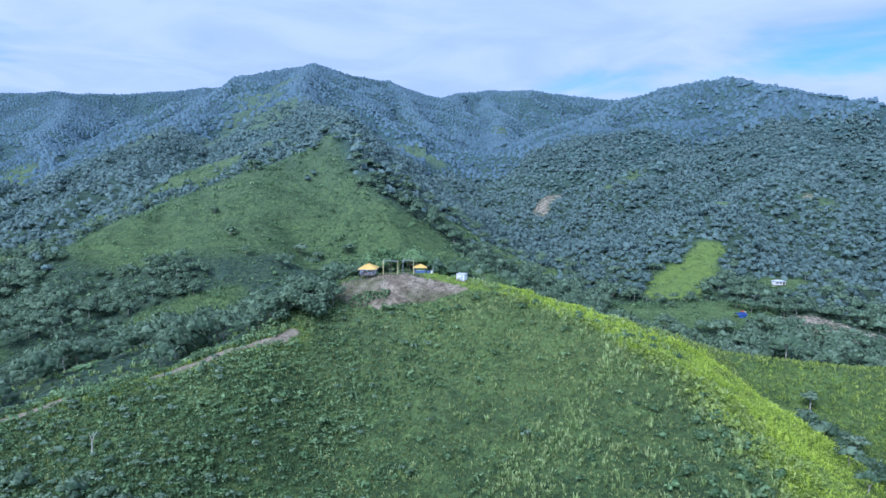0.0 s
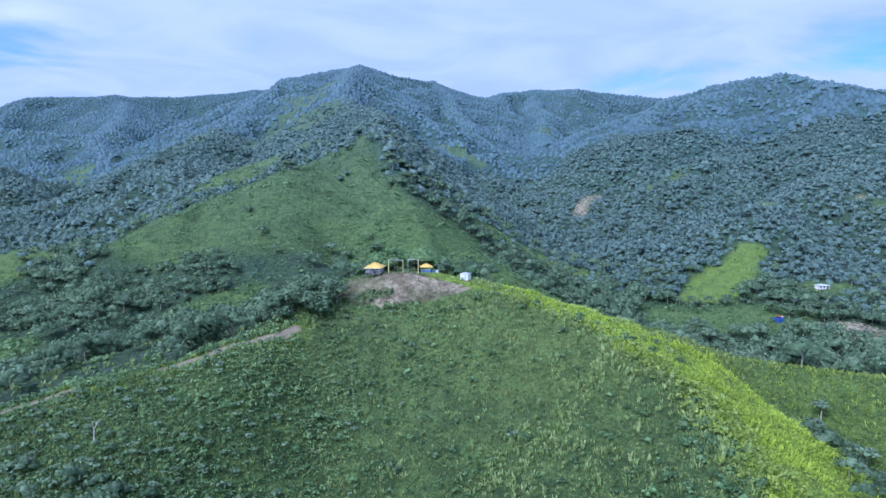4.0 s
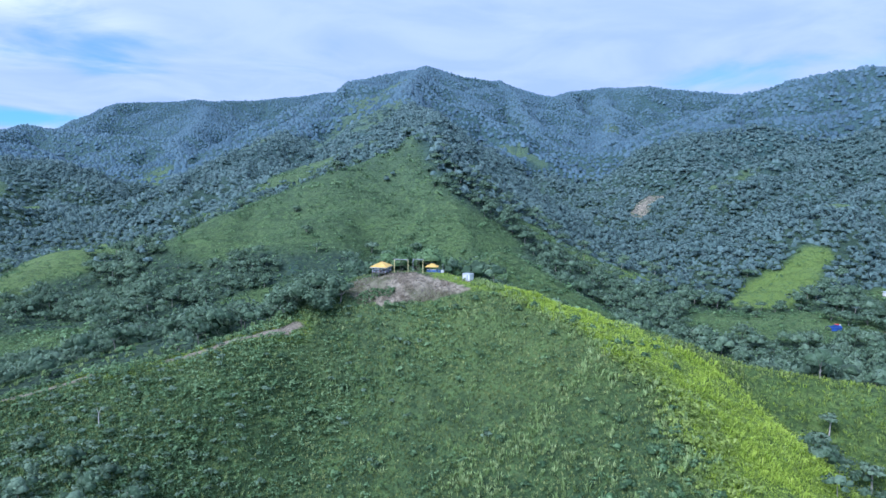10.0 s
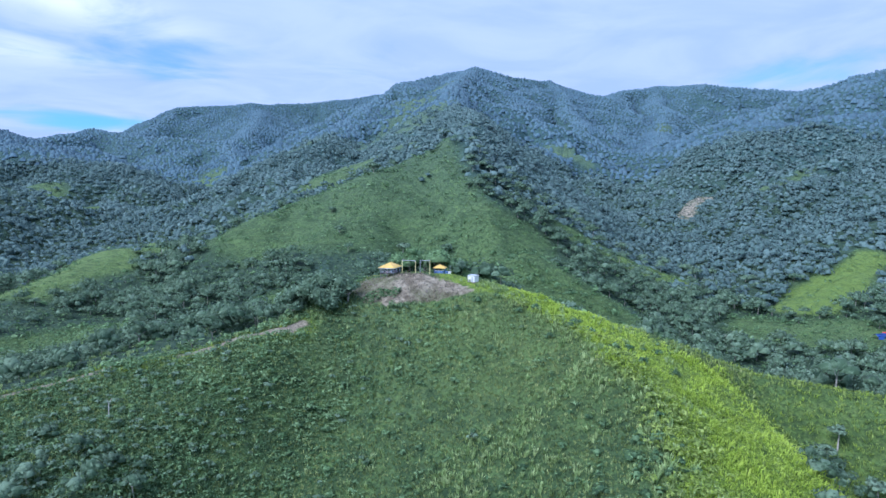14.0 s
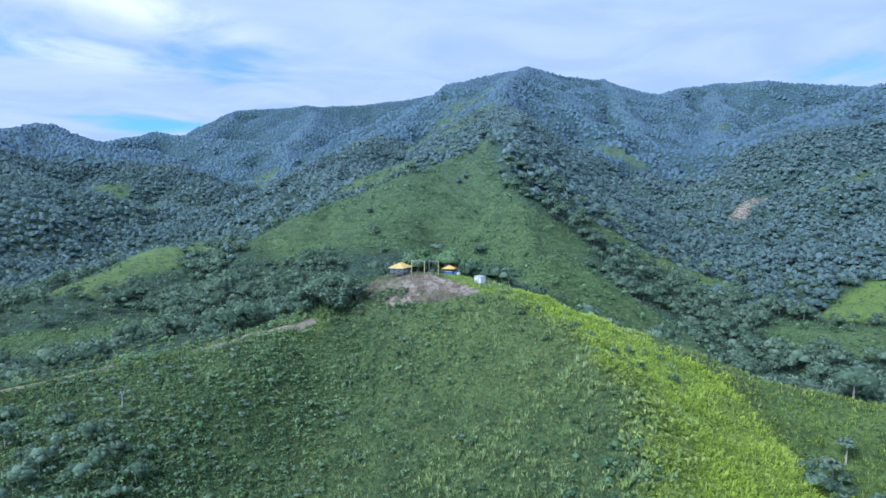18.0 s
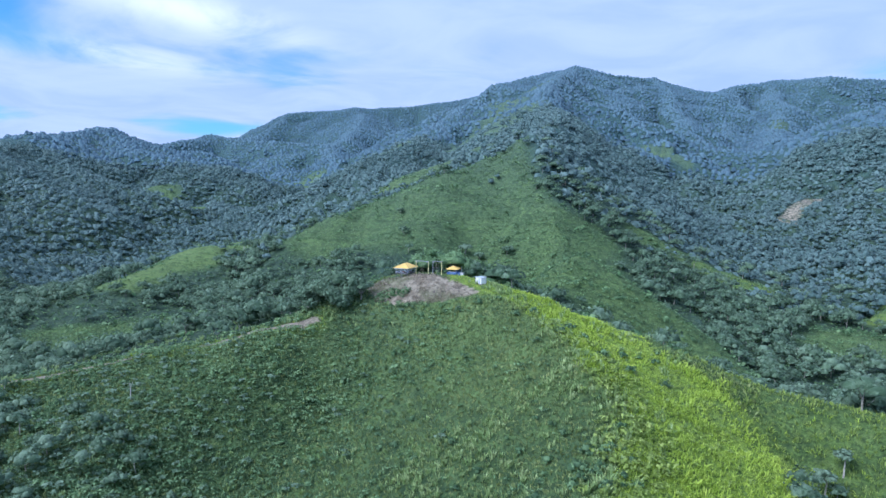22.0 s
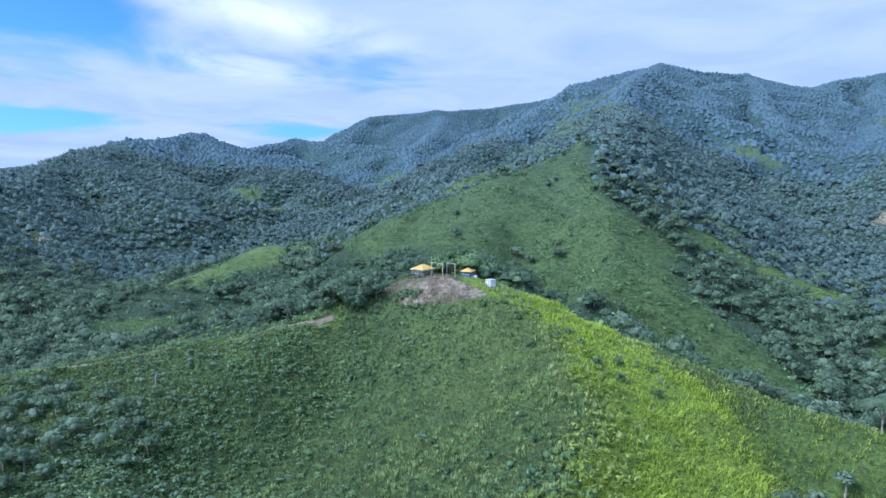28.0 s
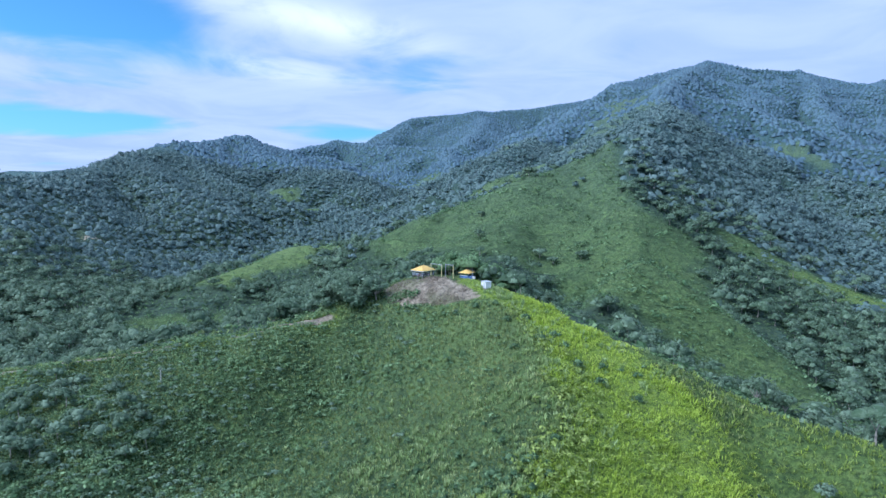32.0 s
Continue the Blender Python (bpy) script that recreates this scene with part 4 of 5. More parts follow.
    patch = np.maximum(.8 * capsule(x, y, (20, 120), (37, 127), 13), .9 * capsule(x, y, (37, 136), (44, 141), 6))
    patch = np.maximum(patch, .35 * capsule(x, y, (-5, 105), (20, 108), 14))
    crest = 1 - np.abs(x - np.interp(y, CREST_Y, CREST_X) + 1.5) / 6
    crest = np.maximum(crest, .7 * np.maximum.reduce([capsule(x, y, (a[0], a[1] + 3), (b[0], b[1] + 3), 6) for a, b in zip(PATH, PATH[1:])]))
    on_hill = np.where(x < -38, 1, on_hill)
    keep = (on_hill > .5) & (soil < .3) & choose(rng, np.clip(np.maximum(patch * 2.2, crest * 1.2), .13, .9) * np.clip(3.2 * fbm(x, y, 9, 3, 89) - .9, 0, 1))
    x, y = x[keep], y[keep]
    tagged(sown("plume_grass", plumes, rooted(x, y), rng.uniform(.5, 1.15, len(x)), PLUME_LEAF, rng, rng.uniform(.2, 1, len(x))), "tufts of pale upright plume grass", "grass", kind="stuff")
    # lime grass of the open flank
    blades = [tuft(rng, 7, .75, .62, .07, 1.25) for _ in range(8)]
    x, y = scattered(rng, -130, 110, 72, 188, .8)
    lime, soil, woods, pale, on_hill = cover_at(x, y)
    keep = (on_hill > .5) & (soil < .3) & choose(rng, np.clip(lime * 1.4 - .3, 0, 1))
    x, y = x[keep], y[keep]
    tone = np.clip(rng.normal(.45, .2, len(x)) + 1.1 * (fbm(x, y, 15, 3, 91) - .5), 0, 1)
    clumps = .2 + 1.7 * fbm(x, y, 5, 2, 92)
    short = np.where((y > 172) & (x < 16), .4, 1)
    tagged(sown("lime_grass", blades, rooted(x, y), rng.uniform(.6, 1.2, len(x)) * clumps * short, LIME_LEAF, rng, tone), "bright lime-green grass on the hill's flank", "grass", kind="stuff")
    # domed leafy tufts that crowd the crest
    tops = [leaf_crown(rng, 16, 1.0, .3, 3, 0) for _ in range(6)]
    x, y = scattered(rng, 10, 80, 78, 172, 1.25)
    lime, soil, woods, pale, on_hill = cover_at(x, y)
    off = x - np.interp(y, CREST_Y, CREST_X)
    keep = (on_hill > .5) & choose(rng, np.clip(1.1 - np.abs(off - 3.5) / 8, 0, .75) * np.clip(3 * fbm(x, y, 7, 2, 96) - .7, 0, 1)) & ((y < 160) | (off < 1))
    x, y = x[keep], y[keep]
    size = rng.uniform(.6, 1.4, len(x))
    pos = rooted(x, y)
    pos[:, 2] += size * .35
    tagged(sown("crest_tufts", tops, pos, size, REED_LEAF, rng, np.clip(rng.normal(.5, .22, len(x)), 0, 1)), "rounded yellow-green tufts along the hill's crest", "tufts", kind="stuff")
    # leafy weeds scattered through the lime grass
    x, y = scattered(rng, 8, 96, 80, 176, 1.9)
    lime, soil, woods, pale, on_hill = cover_at(x, y)
    keep = (on_hill > .5) & (lime > .3) & choose(rng, np.clip(2.6 * fbm(x, y, 10, 3, 94) - .85, 0, .8)) & ((y < 170) | (x > 20))
    x, y = x[keep], y[keep]
    size = rng.uniform(.4, 1.0, len(x))
    pos = rooted(x, y)
    pos[:, 2] += size * .3
    tagged(sown("flank_weeds", shrubs, pos, size, REED_LEAF, rng, rng.uniform(0, .7, len(x))), "leafy green weeds among the lime grass", "weeds", kind="stuff")
    # tall grass of the low spur
    blades = [tuft(rng, 7, 1.05, .55, .1, .6) for _ in range(6)]
    x, y = scattered(rng, 60, 245, 90, 184, 1.4)
    lime, soil, woods, pale, on_hill = cover_at(x, y)
    keep = (on_hill > .5) & choose(rng, np.clip((x - np.interp(y, FLANK_Y, FLANK_X)) / 6 + .4, 0, .85))
    x, y = x[keep], y[keep]
    tone = np.clip(rng.normal(.45, .2, len(x)) + .8 * (fbm(x, y, 12, 3, 93) - .5), 0, 1)
    tagged(sown("tall_grass", blades, rooted(x, y), rng.uniform(.6, 1.2, len(x)), REED_LEAF, rng, tone), "tall olive-green grass on the low spur", "grass", kind="stuff")
    # scrub on the open slopes behind
    x, y = scattered(rng, -400, 290, 185, 610, 2.1)
    lime, soil, woods, pale, on_hill = cover_at(x, y)
    shrubs = [leaf_crown(rng, 11, .8, .36, 3, -.1) for _ in range(8)]
    keep = (on_hill < .5) & (woods < .6) & (soil < .4) & choose(rng, np.clip(.6 + .1 * (inside(x, y, FACE) > 3) + .35 * step(capsule(x, y, (-20, 330), (40, 318), 26)) + 1.3 * (fbm(x, y, 32, 3, 95) - .4), .08, .85) * np.clip(1.2 - lime - .7 * pale, .1, 1))
    x, y = x[keep], y[keep]
    size = rng.uniform(.4, 1.15, len(x)) * (.6 + .9 * fbm(x, y, 14, 2, 98))
    size = np.where(rng.uniform(size=len(x)) < .07 + .16 * step(capsule(x, y, (-24, 332), (10, 324), 20)), size * rng.uniform(1.8, 3.2, len(x)), size)
    tone = np.clip(rng.normal(.42, .24, len(x)) + .9 * (fbm(x, y, 30, 3, 97) - .5), 0, 1)
    pos = rooted(x, y)
    pos[:, 2] += size * .15
    tagged(sown("slope_scrub", shrubs, pos, size, SHRUB_LEAF, rng, tone), "low scrub dotted over the grassy mountain face", "shrubs", kind="stuff")


build_hill_plants()

# ---------------------------------------------------------------- building things from parts
def thing(name, at, label, category, group="", turn=0.0):
    ob = new(name)
    ob.matrix_world = pose(*at, 0, 0, turn)
    return tagged(ob, label, category, group)


def part(name, bm, mat, parent, label=""):
    """Links a bmesh as one mesh object under a thing or a part."""
    me = bpy.data.meshes.new(name)
    bmesh.ops.recalc_face_normals(bm, faces=bm.faces)
    bm.to_mesh(me)
    bm.free()
    me.materials.append(mat)
    ob = new(name, me)
    ob.parent = parent
    return tagged(ob, label)


def shared(name, me, parent, at=(0, 0, 0), turn=0.0):
    ob = new(name, me)
    ob.parent = parent
    ob.matrix_local = pose(*at, 0, 0, turn)
    return ob


def box(bm, size, at, bevel=.015, turn=0.0, tip=0.0):
    """A bevelled block in a bmesh."""
    r = bmesh.ops.create_cube(bm, size=1)
    bmesh.ops.scale(bm, vec=size, verts=r["verts"])
    if bevel:
        edges = list({e for v in r["verts"] for e in v.link_edges})
        r = bmesh.ops.bevel(bm, geom=edges, offset=bevel, segments=1, affect="EDGES")
    vs = r["verts"]
    if turn or tip:
        bmesh.ops.rotate(bm, verts=vs, cent=(0, 0, 0), matrix=Euler((radians(tip), 0, radians(turn))).to_matrix())
    bmesh.ops.translate(bm, verts=vs, vec=at)


def block(size, at=(0, 0, 0), bevel=.015, turn=0.0, tip=0.0):
    bm = bmesh.new()
    box(bm, size, at, bevel, turn, tip)
    return bm


def rod(a, b, ra, rb=None, sides=8):
    """A round bar from a to b, tapered from ra to rb."""
    bm = bmesh.new()
    d = Vector(b) - Vector(a)
    r = bmesh.ops.create_cone(bm, cap_ends=True, segments=sides, radius1=ra, radius2=ra if rb is None else rb, depth=d.length)
    bmesh.ops.transform(bm, matrix=Matrix.Translation((Vector(a) + Vector(b)) / 2) @ d.to_track_quat("Z", "Y").to_matrix().to_4x4(), verts=r["verts"])
    return bm


def hip_roof(w, l, rise, ridge, thick):
    """A hipped roof over w by l with a ridge of that length along l; its eaves at z = 0."""
    bm = bmesh.new()
    rings = []
    for dz in (0, thick):
        eave = [bm.verts.new((sx * w / 2, sy * l / 2, dz)) for sx, sy in ((-1, -1), (1, -1), (1, 1), (-1, 1))]
        top = [bm.verts.new((0, s * ridge / 2, rise + dz)) for s in (-1, 1)]
        rings.append((eave, top))
        e, t = eave, top
        for face in ((e[0], e[1], t[0]), (e[1], e[2], t[1], t[0]), (e[2], e[3], t[1]), (e[3], e[0], t[0], t[1])):
            bm.faces.new(face)
    for k in range(4):
        bm.faces.new((rings[0][0][k], rings[0][0][(k + 1) % 4], rings[1][0][(k + 1) % 4], rings[1][0][k]))
    return bm


def z_at(x, y):
    return float(ground_height(np.array([x]), np.array([y]))[0])


YELLOW_ROOF = plain("yellow_roof_sheet", (.70, .47, .12), .55, 0, .08, 2)
WHITE_PAINT = plain("white_paint", (.78, .80, .80), .6, 0, .08, 2)
BLUE_PAINT = plain("blue_paint", (.10, .19, .42), .55, 0, .15, 3)
PALE_BLUE = plain("pale_blue_paint", (.56, .62, .70), .6, 0, .15, 3)
GREY_WOOD = plain("grey_wood", (.22, .21, .21), .85, 0, .2, 4)
YELLOW_PAINT = plain("yellow_paint", (.78, .72, .34), .55, 0, .12, 3)
GREY_STEEL = plain("grey_steel", (.34, .38, .40), .5, .4, .12, 3)
RED_CLOTH = plain("red_cloth", (.55, .06, .04), .8, 0, .15, 3)
BLUE_TARP = plain("blue_tarp", (.05, .14, .50), .5, 0, .15, .8)
SHEET_METAL = plain("pale_sheet_metal", (.62, .68, .70), .45, .2, .08, 2)
DARK_WOOD = plain("dark_wood", (.10, .07, .05), .8, 0, .2, 3)
ROPE = plain("rope", (.45, .40, .30), .9, 0, .1, 8)
STONE = plain("stone", (.27, .24, .20), .9, 0, .2, 2)
DRY = foliage("dry_stalks", (.16, .12, .085), (.26, .21, .15), (.40, .35, .27), 3)


def railing(parent, a, b, z, mat, gap=.9):
    """A railing of its own posts, rails and balusters from a to b at the floor height z."""
    length = math.hypot(b[0] - a[0], b[1] - a[1])
    rail = new("railing")
    rail.parent = parent
    n = max(1, round(length / gap))
    for k in range(n + 1):
        x, y = a[0] + (b[0] - a[0]) * k / n, a[1] + (b[1] - a[1]) * k / n
        part("railing_post", block((.07, .07, .92), (x, y, z + .46)), mat, rail)
    turn = math.degrees(math.atan2(b[1] - a[1], b[0] - a[0]))
    mid = ((a[0] + b[0]) / 2, (a[1] + b[1]) / 2)
    for h, t in ((.92, .08), (.55, .05), (.25, .05)):
        part("rail", block((length, t, t), (*mid, z + h), .01, turn), mat, rail)


# the pavilion on stilts at the edge of the bare slope
def build_pavilion(x, y):
    floor_z = -3.0
    t = thing("pavilion", (x, y, 0), "raised timber pavilion on stilts with a yellow hipped roof", "pavilion", turn=-3)
    w, l = 4.3, 5.4
    roof = part("roof", hip_roof(5.4, 6.4, 1.4, 1.4, .07), YELLOW_ROOF, t, "yellow sheet roof")
    roof.matrix_local = pose(0, 0, -1.4)
    for sx, sy, sz in ((0, -3.13, 5.2), (0, 3.13, 5.2)):
        part("fascia", block((sz, .06, .2), (0, sy, -.08)), WHITE_PAINT, roof, "white fascia board")
    for sx in (-2.58, 2.58):
        part("fascia", block((.06, 6.3, .2), (sx, 0, -.08)), WHITE_PAINT, roof, "white fascia board")
    for sx in (-1, 0, 1):
        for sy in (-1, 0, 1):
            px, py = sx * w / 2 * .96, sy * l / 2 * .96
            ground = z_at(x + px, y + py)
            part("stilt", block((.16, .16, floor_z - .12 - ground + .35), (px, py, (floor_z - .12 + ground - .35) / 2)), GREY_WOOD, t)
            if sx or sy:
                part("roof_post", block((.13, .13, -1.2 - floor_z), (px, py, (floor_z - 1.2) / 2)), PALE_BLUE, t, "pale blue roof post")
    for k in (-1, 0, 1):
        part("floor_beam", block((w, .14, .16), (0, k * l / 2 * .94, floor_z - .16)), GREY_WOOD, t)
    n = 18
    board = block((w / n - .02, l, .06)).copy()
    me = bpy.data.meshes.new("floor_board")
    board.to_mesh(me)
    board.free()
    me.materials.append(GREY_WOOD)
    for k in range(n):
        shared("floor_board", me, t, (-w / 2 + (k + .5) * w / n, 0, floor_z - .03))
    c = [(-w / 2, -l / 2), (w / 2, -l / 2), (w / 2, l / 2), (-w / 2, l / 2)]
    railing(t, c[0], c[1], floor_z, PALE_BLUE)
    railing(t, c[1], c[2], floor_z, PALE_BLUE)
    railing(t, c[3], c[0], floor_z, PALE_BLUE)
    for k in range(4):
        part("step", block((1.1, .28, .05), (.9, l / 2 + .2 + .28 * k, floor_z - .12 - .2 * k)), GREY_WOOD, t)
    for kx in (-1, 1):
        table = thing("picnic_table", (x + kx * 1.0, y - .6 + .9 * kx, floor_z), "small dark wooden table on the pavilion floor", "table", "pavilion tables")
        part("tabletop", block((.8, 1.2, .05), (0, 0, .74)), DARK_WOOD, table)
        for ax in (-.32, .32):
            for ay in (-.5, .5):
                part("leg", block((.06, .06, .72), (ax, ay, .36)), DARK_WOOD, table)
        for s in (-1, 1):
            bench = thing("bench", (x + kx * 1.0 + s * .62, y - .6 + .9 * kx, floor_z), "red painted bench beside the pavilion table" if s > 0 else "blue painted bench beside the pavilion table", "bench", "pavilion benches")
            mat = RED_CLOTH if s > 0 else BLUE_PAINT
            part("seat", block((.3, 1.2, .05), (0, 0, .45)), mat, bench)
            for ay in (-.5, .5):
                part("leg", block((.24, .05, .43), (0, ay, .215)), mat, bench)


build_pavilion(-21.9, 186.4)


# the small shelter with a pointed roof
def build_shelter(x, y):
    g = z_at(x, y)
    t = thing("shelter", (x, y, g), "small open shelter with a pointed yellow roof on blue posts", "shelter", turn=6)
    roof = part("roof", hip_roof(3.9, 3.9, 1.0, .05, .06), YELLOW_ROOF, t, "pointed yellow roof")
    eave = -1.3 - g
    roof.matrix_local = pose(0, 0, eave)
    part("finial", rod((0, 0, 1.0), (0, 0, 1.3), .05, .02), GREY_STEEL, roof)
    for sx in (-1, 1):
        for sy in (-1, 1):
            part("roof_post", rod((sx * 1.5, sy * 1.5, -.3), (sx * 1.5, sy * 1.5, eave + .15), .07), BLUE_PAINT, t)
    part("counter", block((2.6, .5, .95), (0, -1.4, .475)), BLUE_PAINT, t, "blue counter")
    part("worktop", block((2.8, .6, .06), (0, -1.4, .98)), WHITE_PAINT, t, "white worktop")
    for s in (-1, 1):
        part("side_panel", block((.05, 2.6, .9), (s * 1.5, 0, .45)), BLUE_PAINT, t, "blue side panel")
    for k, mat, label in ((0, BLUE_PAINT, "blue plastic storage bin beside the shelter"), (1, WHITE_PAINT, "white plastic storage bin beside the shelter")):
        bx = x + 2.5 + .95 * k
        bin_ = thing("storage_bin", (bx, y - 1.2, z_at(bx, y - 1.2)), label, "bin", "storage bins")
        part("body", block((.8, .7, .75), (0, 0, .36), .05), mat, bin_)
        part("lid", block((.86, .76, .08), (0, 0, .77), .02), mat, bin_)


build_shelter(-6.6, 188.6)


def swing_frame(ax, ay, bx, by, height, mat_a, mat_b, mat_top, label):
    za, zb = z_at(ax, ay), z_at(bx, by)
    top = max(za, zb) + height
    cx, cy = (ax + bx) / 2, (ay + by) / 2
    t = thing("swing_frame", (cx, cy, 0), label, "swing", "hilltop swings")
    part("post", rod((ax - cx, ay - cy, za - .4), (ax - cx, ay - cy, top), .11), mat_a, t)
    part("post", rod((bx - cx, by - cy, zb - .4), (bx - cx, by - cy, top), .11), mat_b, t)
    part("crossbar", rod((ax - cx - .2 * (bx - ax) / 4, ay - cy, top), (bx - cx + .2 * (bx - ax) / 4, by - cy, top), .09), mat_top, t)
    for u, v in ((ax, ay), (bx, by)):
        s = .55 if u < cx else -.55
        part("brace", rod((u - cx, v - cy, top - .7), (u - cx + s, v - cy, top - .03), .05), mat_top, t)
    seat_z = max(za, zb) + .75
    for s in (-.35, .35):
        part("rope", rod((s, 0, top), (s, 0, seat_z), .025, sides=5), ROPE, t)
    part("swing_seat", block((.95, .35, .06), (0, 0, seat_z)), DARK_WOOD, t, "dark wooden swing seat")


swing_frame(-17.4, 184.6, -13.1, 184.4, 3.85, YELLOW_PAINT, YELLOW_PAINT, GREY_STEEL, "tall swing frame with yellow posts and a grey crossbar")
swing_frame(-11.6, 184.4, -8.5, 184.1, 3.9, GREY_STEEL, YELLOW_PAINT, GREY_STEEL, "tall swing frame with one grey and one yellow post")


def lone_post(x, y, h, mat, label):
    t = thing("post", (x, y, z_at(x, y)), label, "post")
    part("shaft", rod((0, 0, -.3), (0, 0, h), .07), mat, t)
    part("cap", rod((0, 0, h), (0, 0, h + .06), .1, .05), mat, t)


lone_post(-2.8, 186.2, 2.6, GREY_STEEL, "thin grey post standing beside the shelter")


# the white hut on the crest
def build_hut(x, y):
    g = z_at(x, y)
    t = thing("hut", (x, y, g), "small white sheet-metal hut standing on the grassy crest", "hut", turn=-28)
    part("wall", block((.06, 1.9, 1.9), (-1.25, 0, .9), .01), WHITE_PAINT, t)
    part("wall", block((.06, 1.9, 1.9), (1.25, 0, .9), .01), WHITE_PAINT, t)
    part("wall", block((2.44, .06, 1.9), (0, -.95, .9), .01), WHITE_PAINT, t)
    part("wall", block((2.44, .06, 1.9), (0, .95, .9), .01), WHITE_PAINT, t)
    part("roof", block((2.8, 2.25, .07), (0, 0, 1.9), .015, 0, 3), SHEET_METAL, t, "pale sheet-metal roof")
    door = part("door", block((.8, .05, 1.6), (.45, -1.0, .8)), PALE_BLUE, t, "pale blue door")
    part("handle", block((.05, .05, .16), (.18, -1.04, .85)), GREY_STEEL, door)
    part("plinth", block((2.7, 2.1, .5), (0, 0, -.2)), STONE, t)
    for k in range(5):
        part("roof_rib", block((.04, 2.2, .04), (-1.2 + .6 * k, 0, 1.955), .008, 0, 3), SHEET_METAL, t)


build_hut(5.6, 180.6)


# the white house and the tarpaulin shelter in the east valley
def build_house(x, y):
    g = z_at(x, y)
    t = thing("house", (x, y, g), "small white single-storey house in the valley meadow", "house", turn=12)
    part("wall", block((8.4, .2, 2.7), (0, -2.2, 1.3), .02), WHITE_PAINT, t)
    part("wall", block((8.4, .2, 2.7), (0, 2.2, 1.3), .02), WHITE_PAINT, t)
    part("wall", block((.2, 4.2, 2.7), (-4.1, 0, 1.3), .02), WHITE_PAINT, t)
    part("wall", block((.2, 4.2, 2.7), (4.1, 0, 1.3), .02), WHITE_PAINT, t)
    roof = part("roof", hip_roof(9.4, 5.8, .9, .6, .1), SHEET_METAL, t, "pale sheet-metal roof")
    roof.matrix_local = pose(0, 0, 2.65)
    # solid dark slab in place of the shade inside the doorway
    part("door", block((1.3, .08, 2.0), (2.6, -2.33, 1.0)), DARK_WOOD, t, "dark slab standing in for the shaded open doorway")
    for k in (-2.6, -.2):
        w = part("window", block((1.1, .06, .9), (k, -2.32, 1.5)), DARK_WOOD, t, "dark window")
        part("window_frame", block((1.3, .04, .08), (k, -2.36, 1.02)), WHITE_PAINT, w)
    part("plinth", block((8.8, 4.8, 1.2), (0, 0, -.55)), STONE, t)


build_house(250, 466)


def build_tarp(x, y):
    g = z_at(x, y)
    t = thing("tarpaulin_shelter", (x, y, g), "blue tarpaulin shelter with a red cloth beside dark trees", "shelter", turn=20)
    bm = bmesh.new()
    rows = []
    for i in range(7):
        row = []
        for j in range(5):
            u, v = i / 6 - .5, j / 4 - .5
            row.append(bm.verts.new((u * 7.5, v * 5, 2.9 - abs(v) * 2.6 - .5 * abs(u) + .2 * math.sin(7 * u + 4 * v))))
        rows.append(row)
    for i in range(6):
        for j in range(4):
            bm.faces.new((rows[i][j], rows[i + 1][j], rows[i + 1][j + 1], rows[i][j + 1]))
    bmesh.ops.solidify(bm, geom=bm.faces[:], thickness=.04)
    part("tarpaulin", bm, BLUE_TARP, t, "blue tarpaulin roof")
    for sx in (-3.4, 0, 3.4):
        for sy in (-2.2, 2.2):
            part("pole", rod((sx, sy, -.5), (sx, sy, 1.9), .06), GREY_WOOD, t)
    part("front_sheet", block((6.6, .04, 1.5), (0, -2.35, .75), .01), BLUE_TARP, t)
    part("red_cloth", block((2.6, 1.6, .06), (2.4, .6, 3.0), .01, 10, 18), RED_CLOTH, t, "red cloth over the roof")
    part("white_sack", block((.9, .6, .5), (3.4, -.6, 3.0), .12), WHITE_PAINT, t)


build_tarp(185, 387)


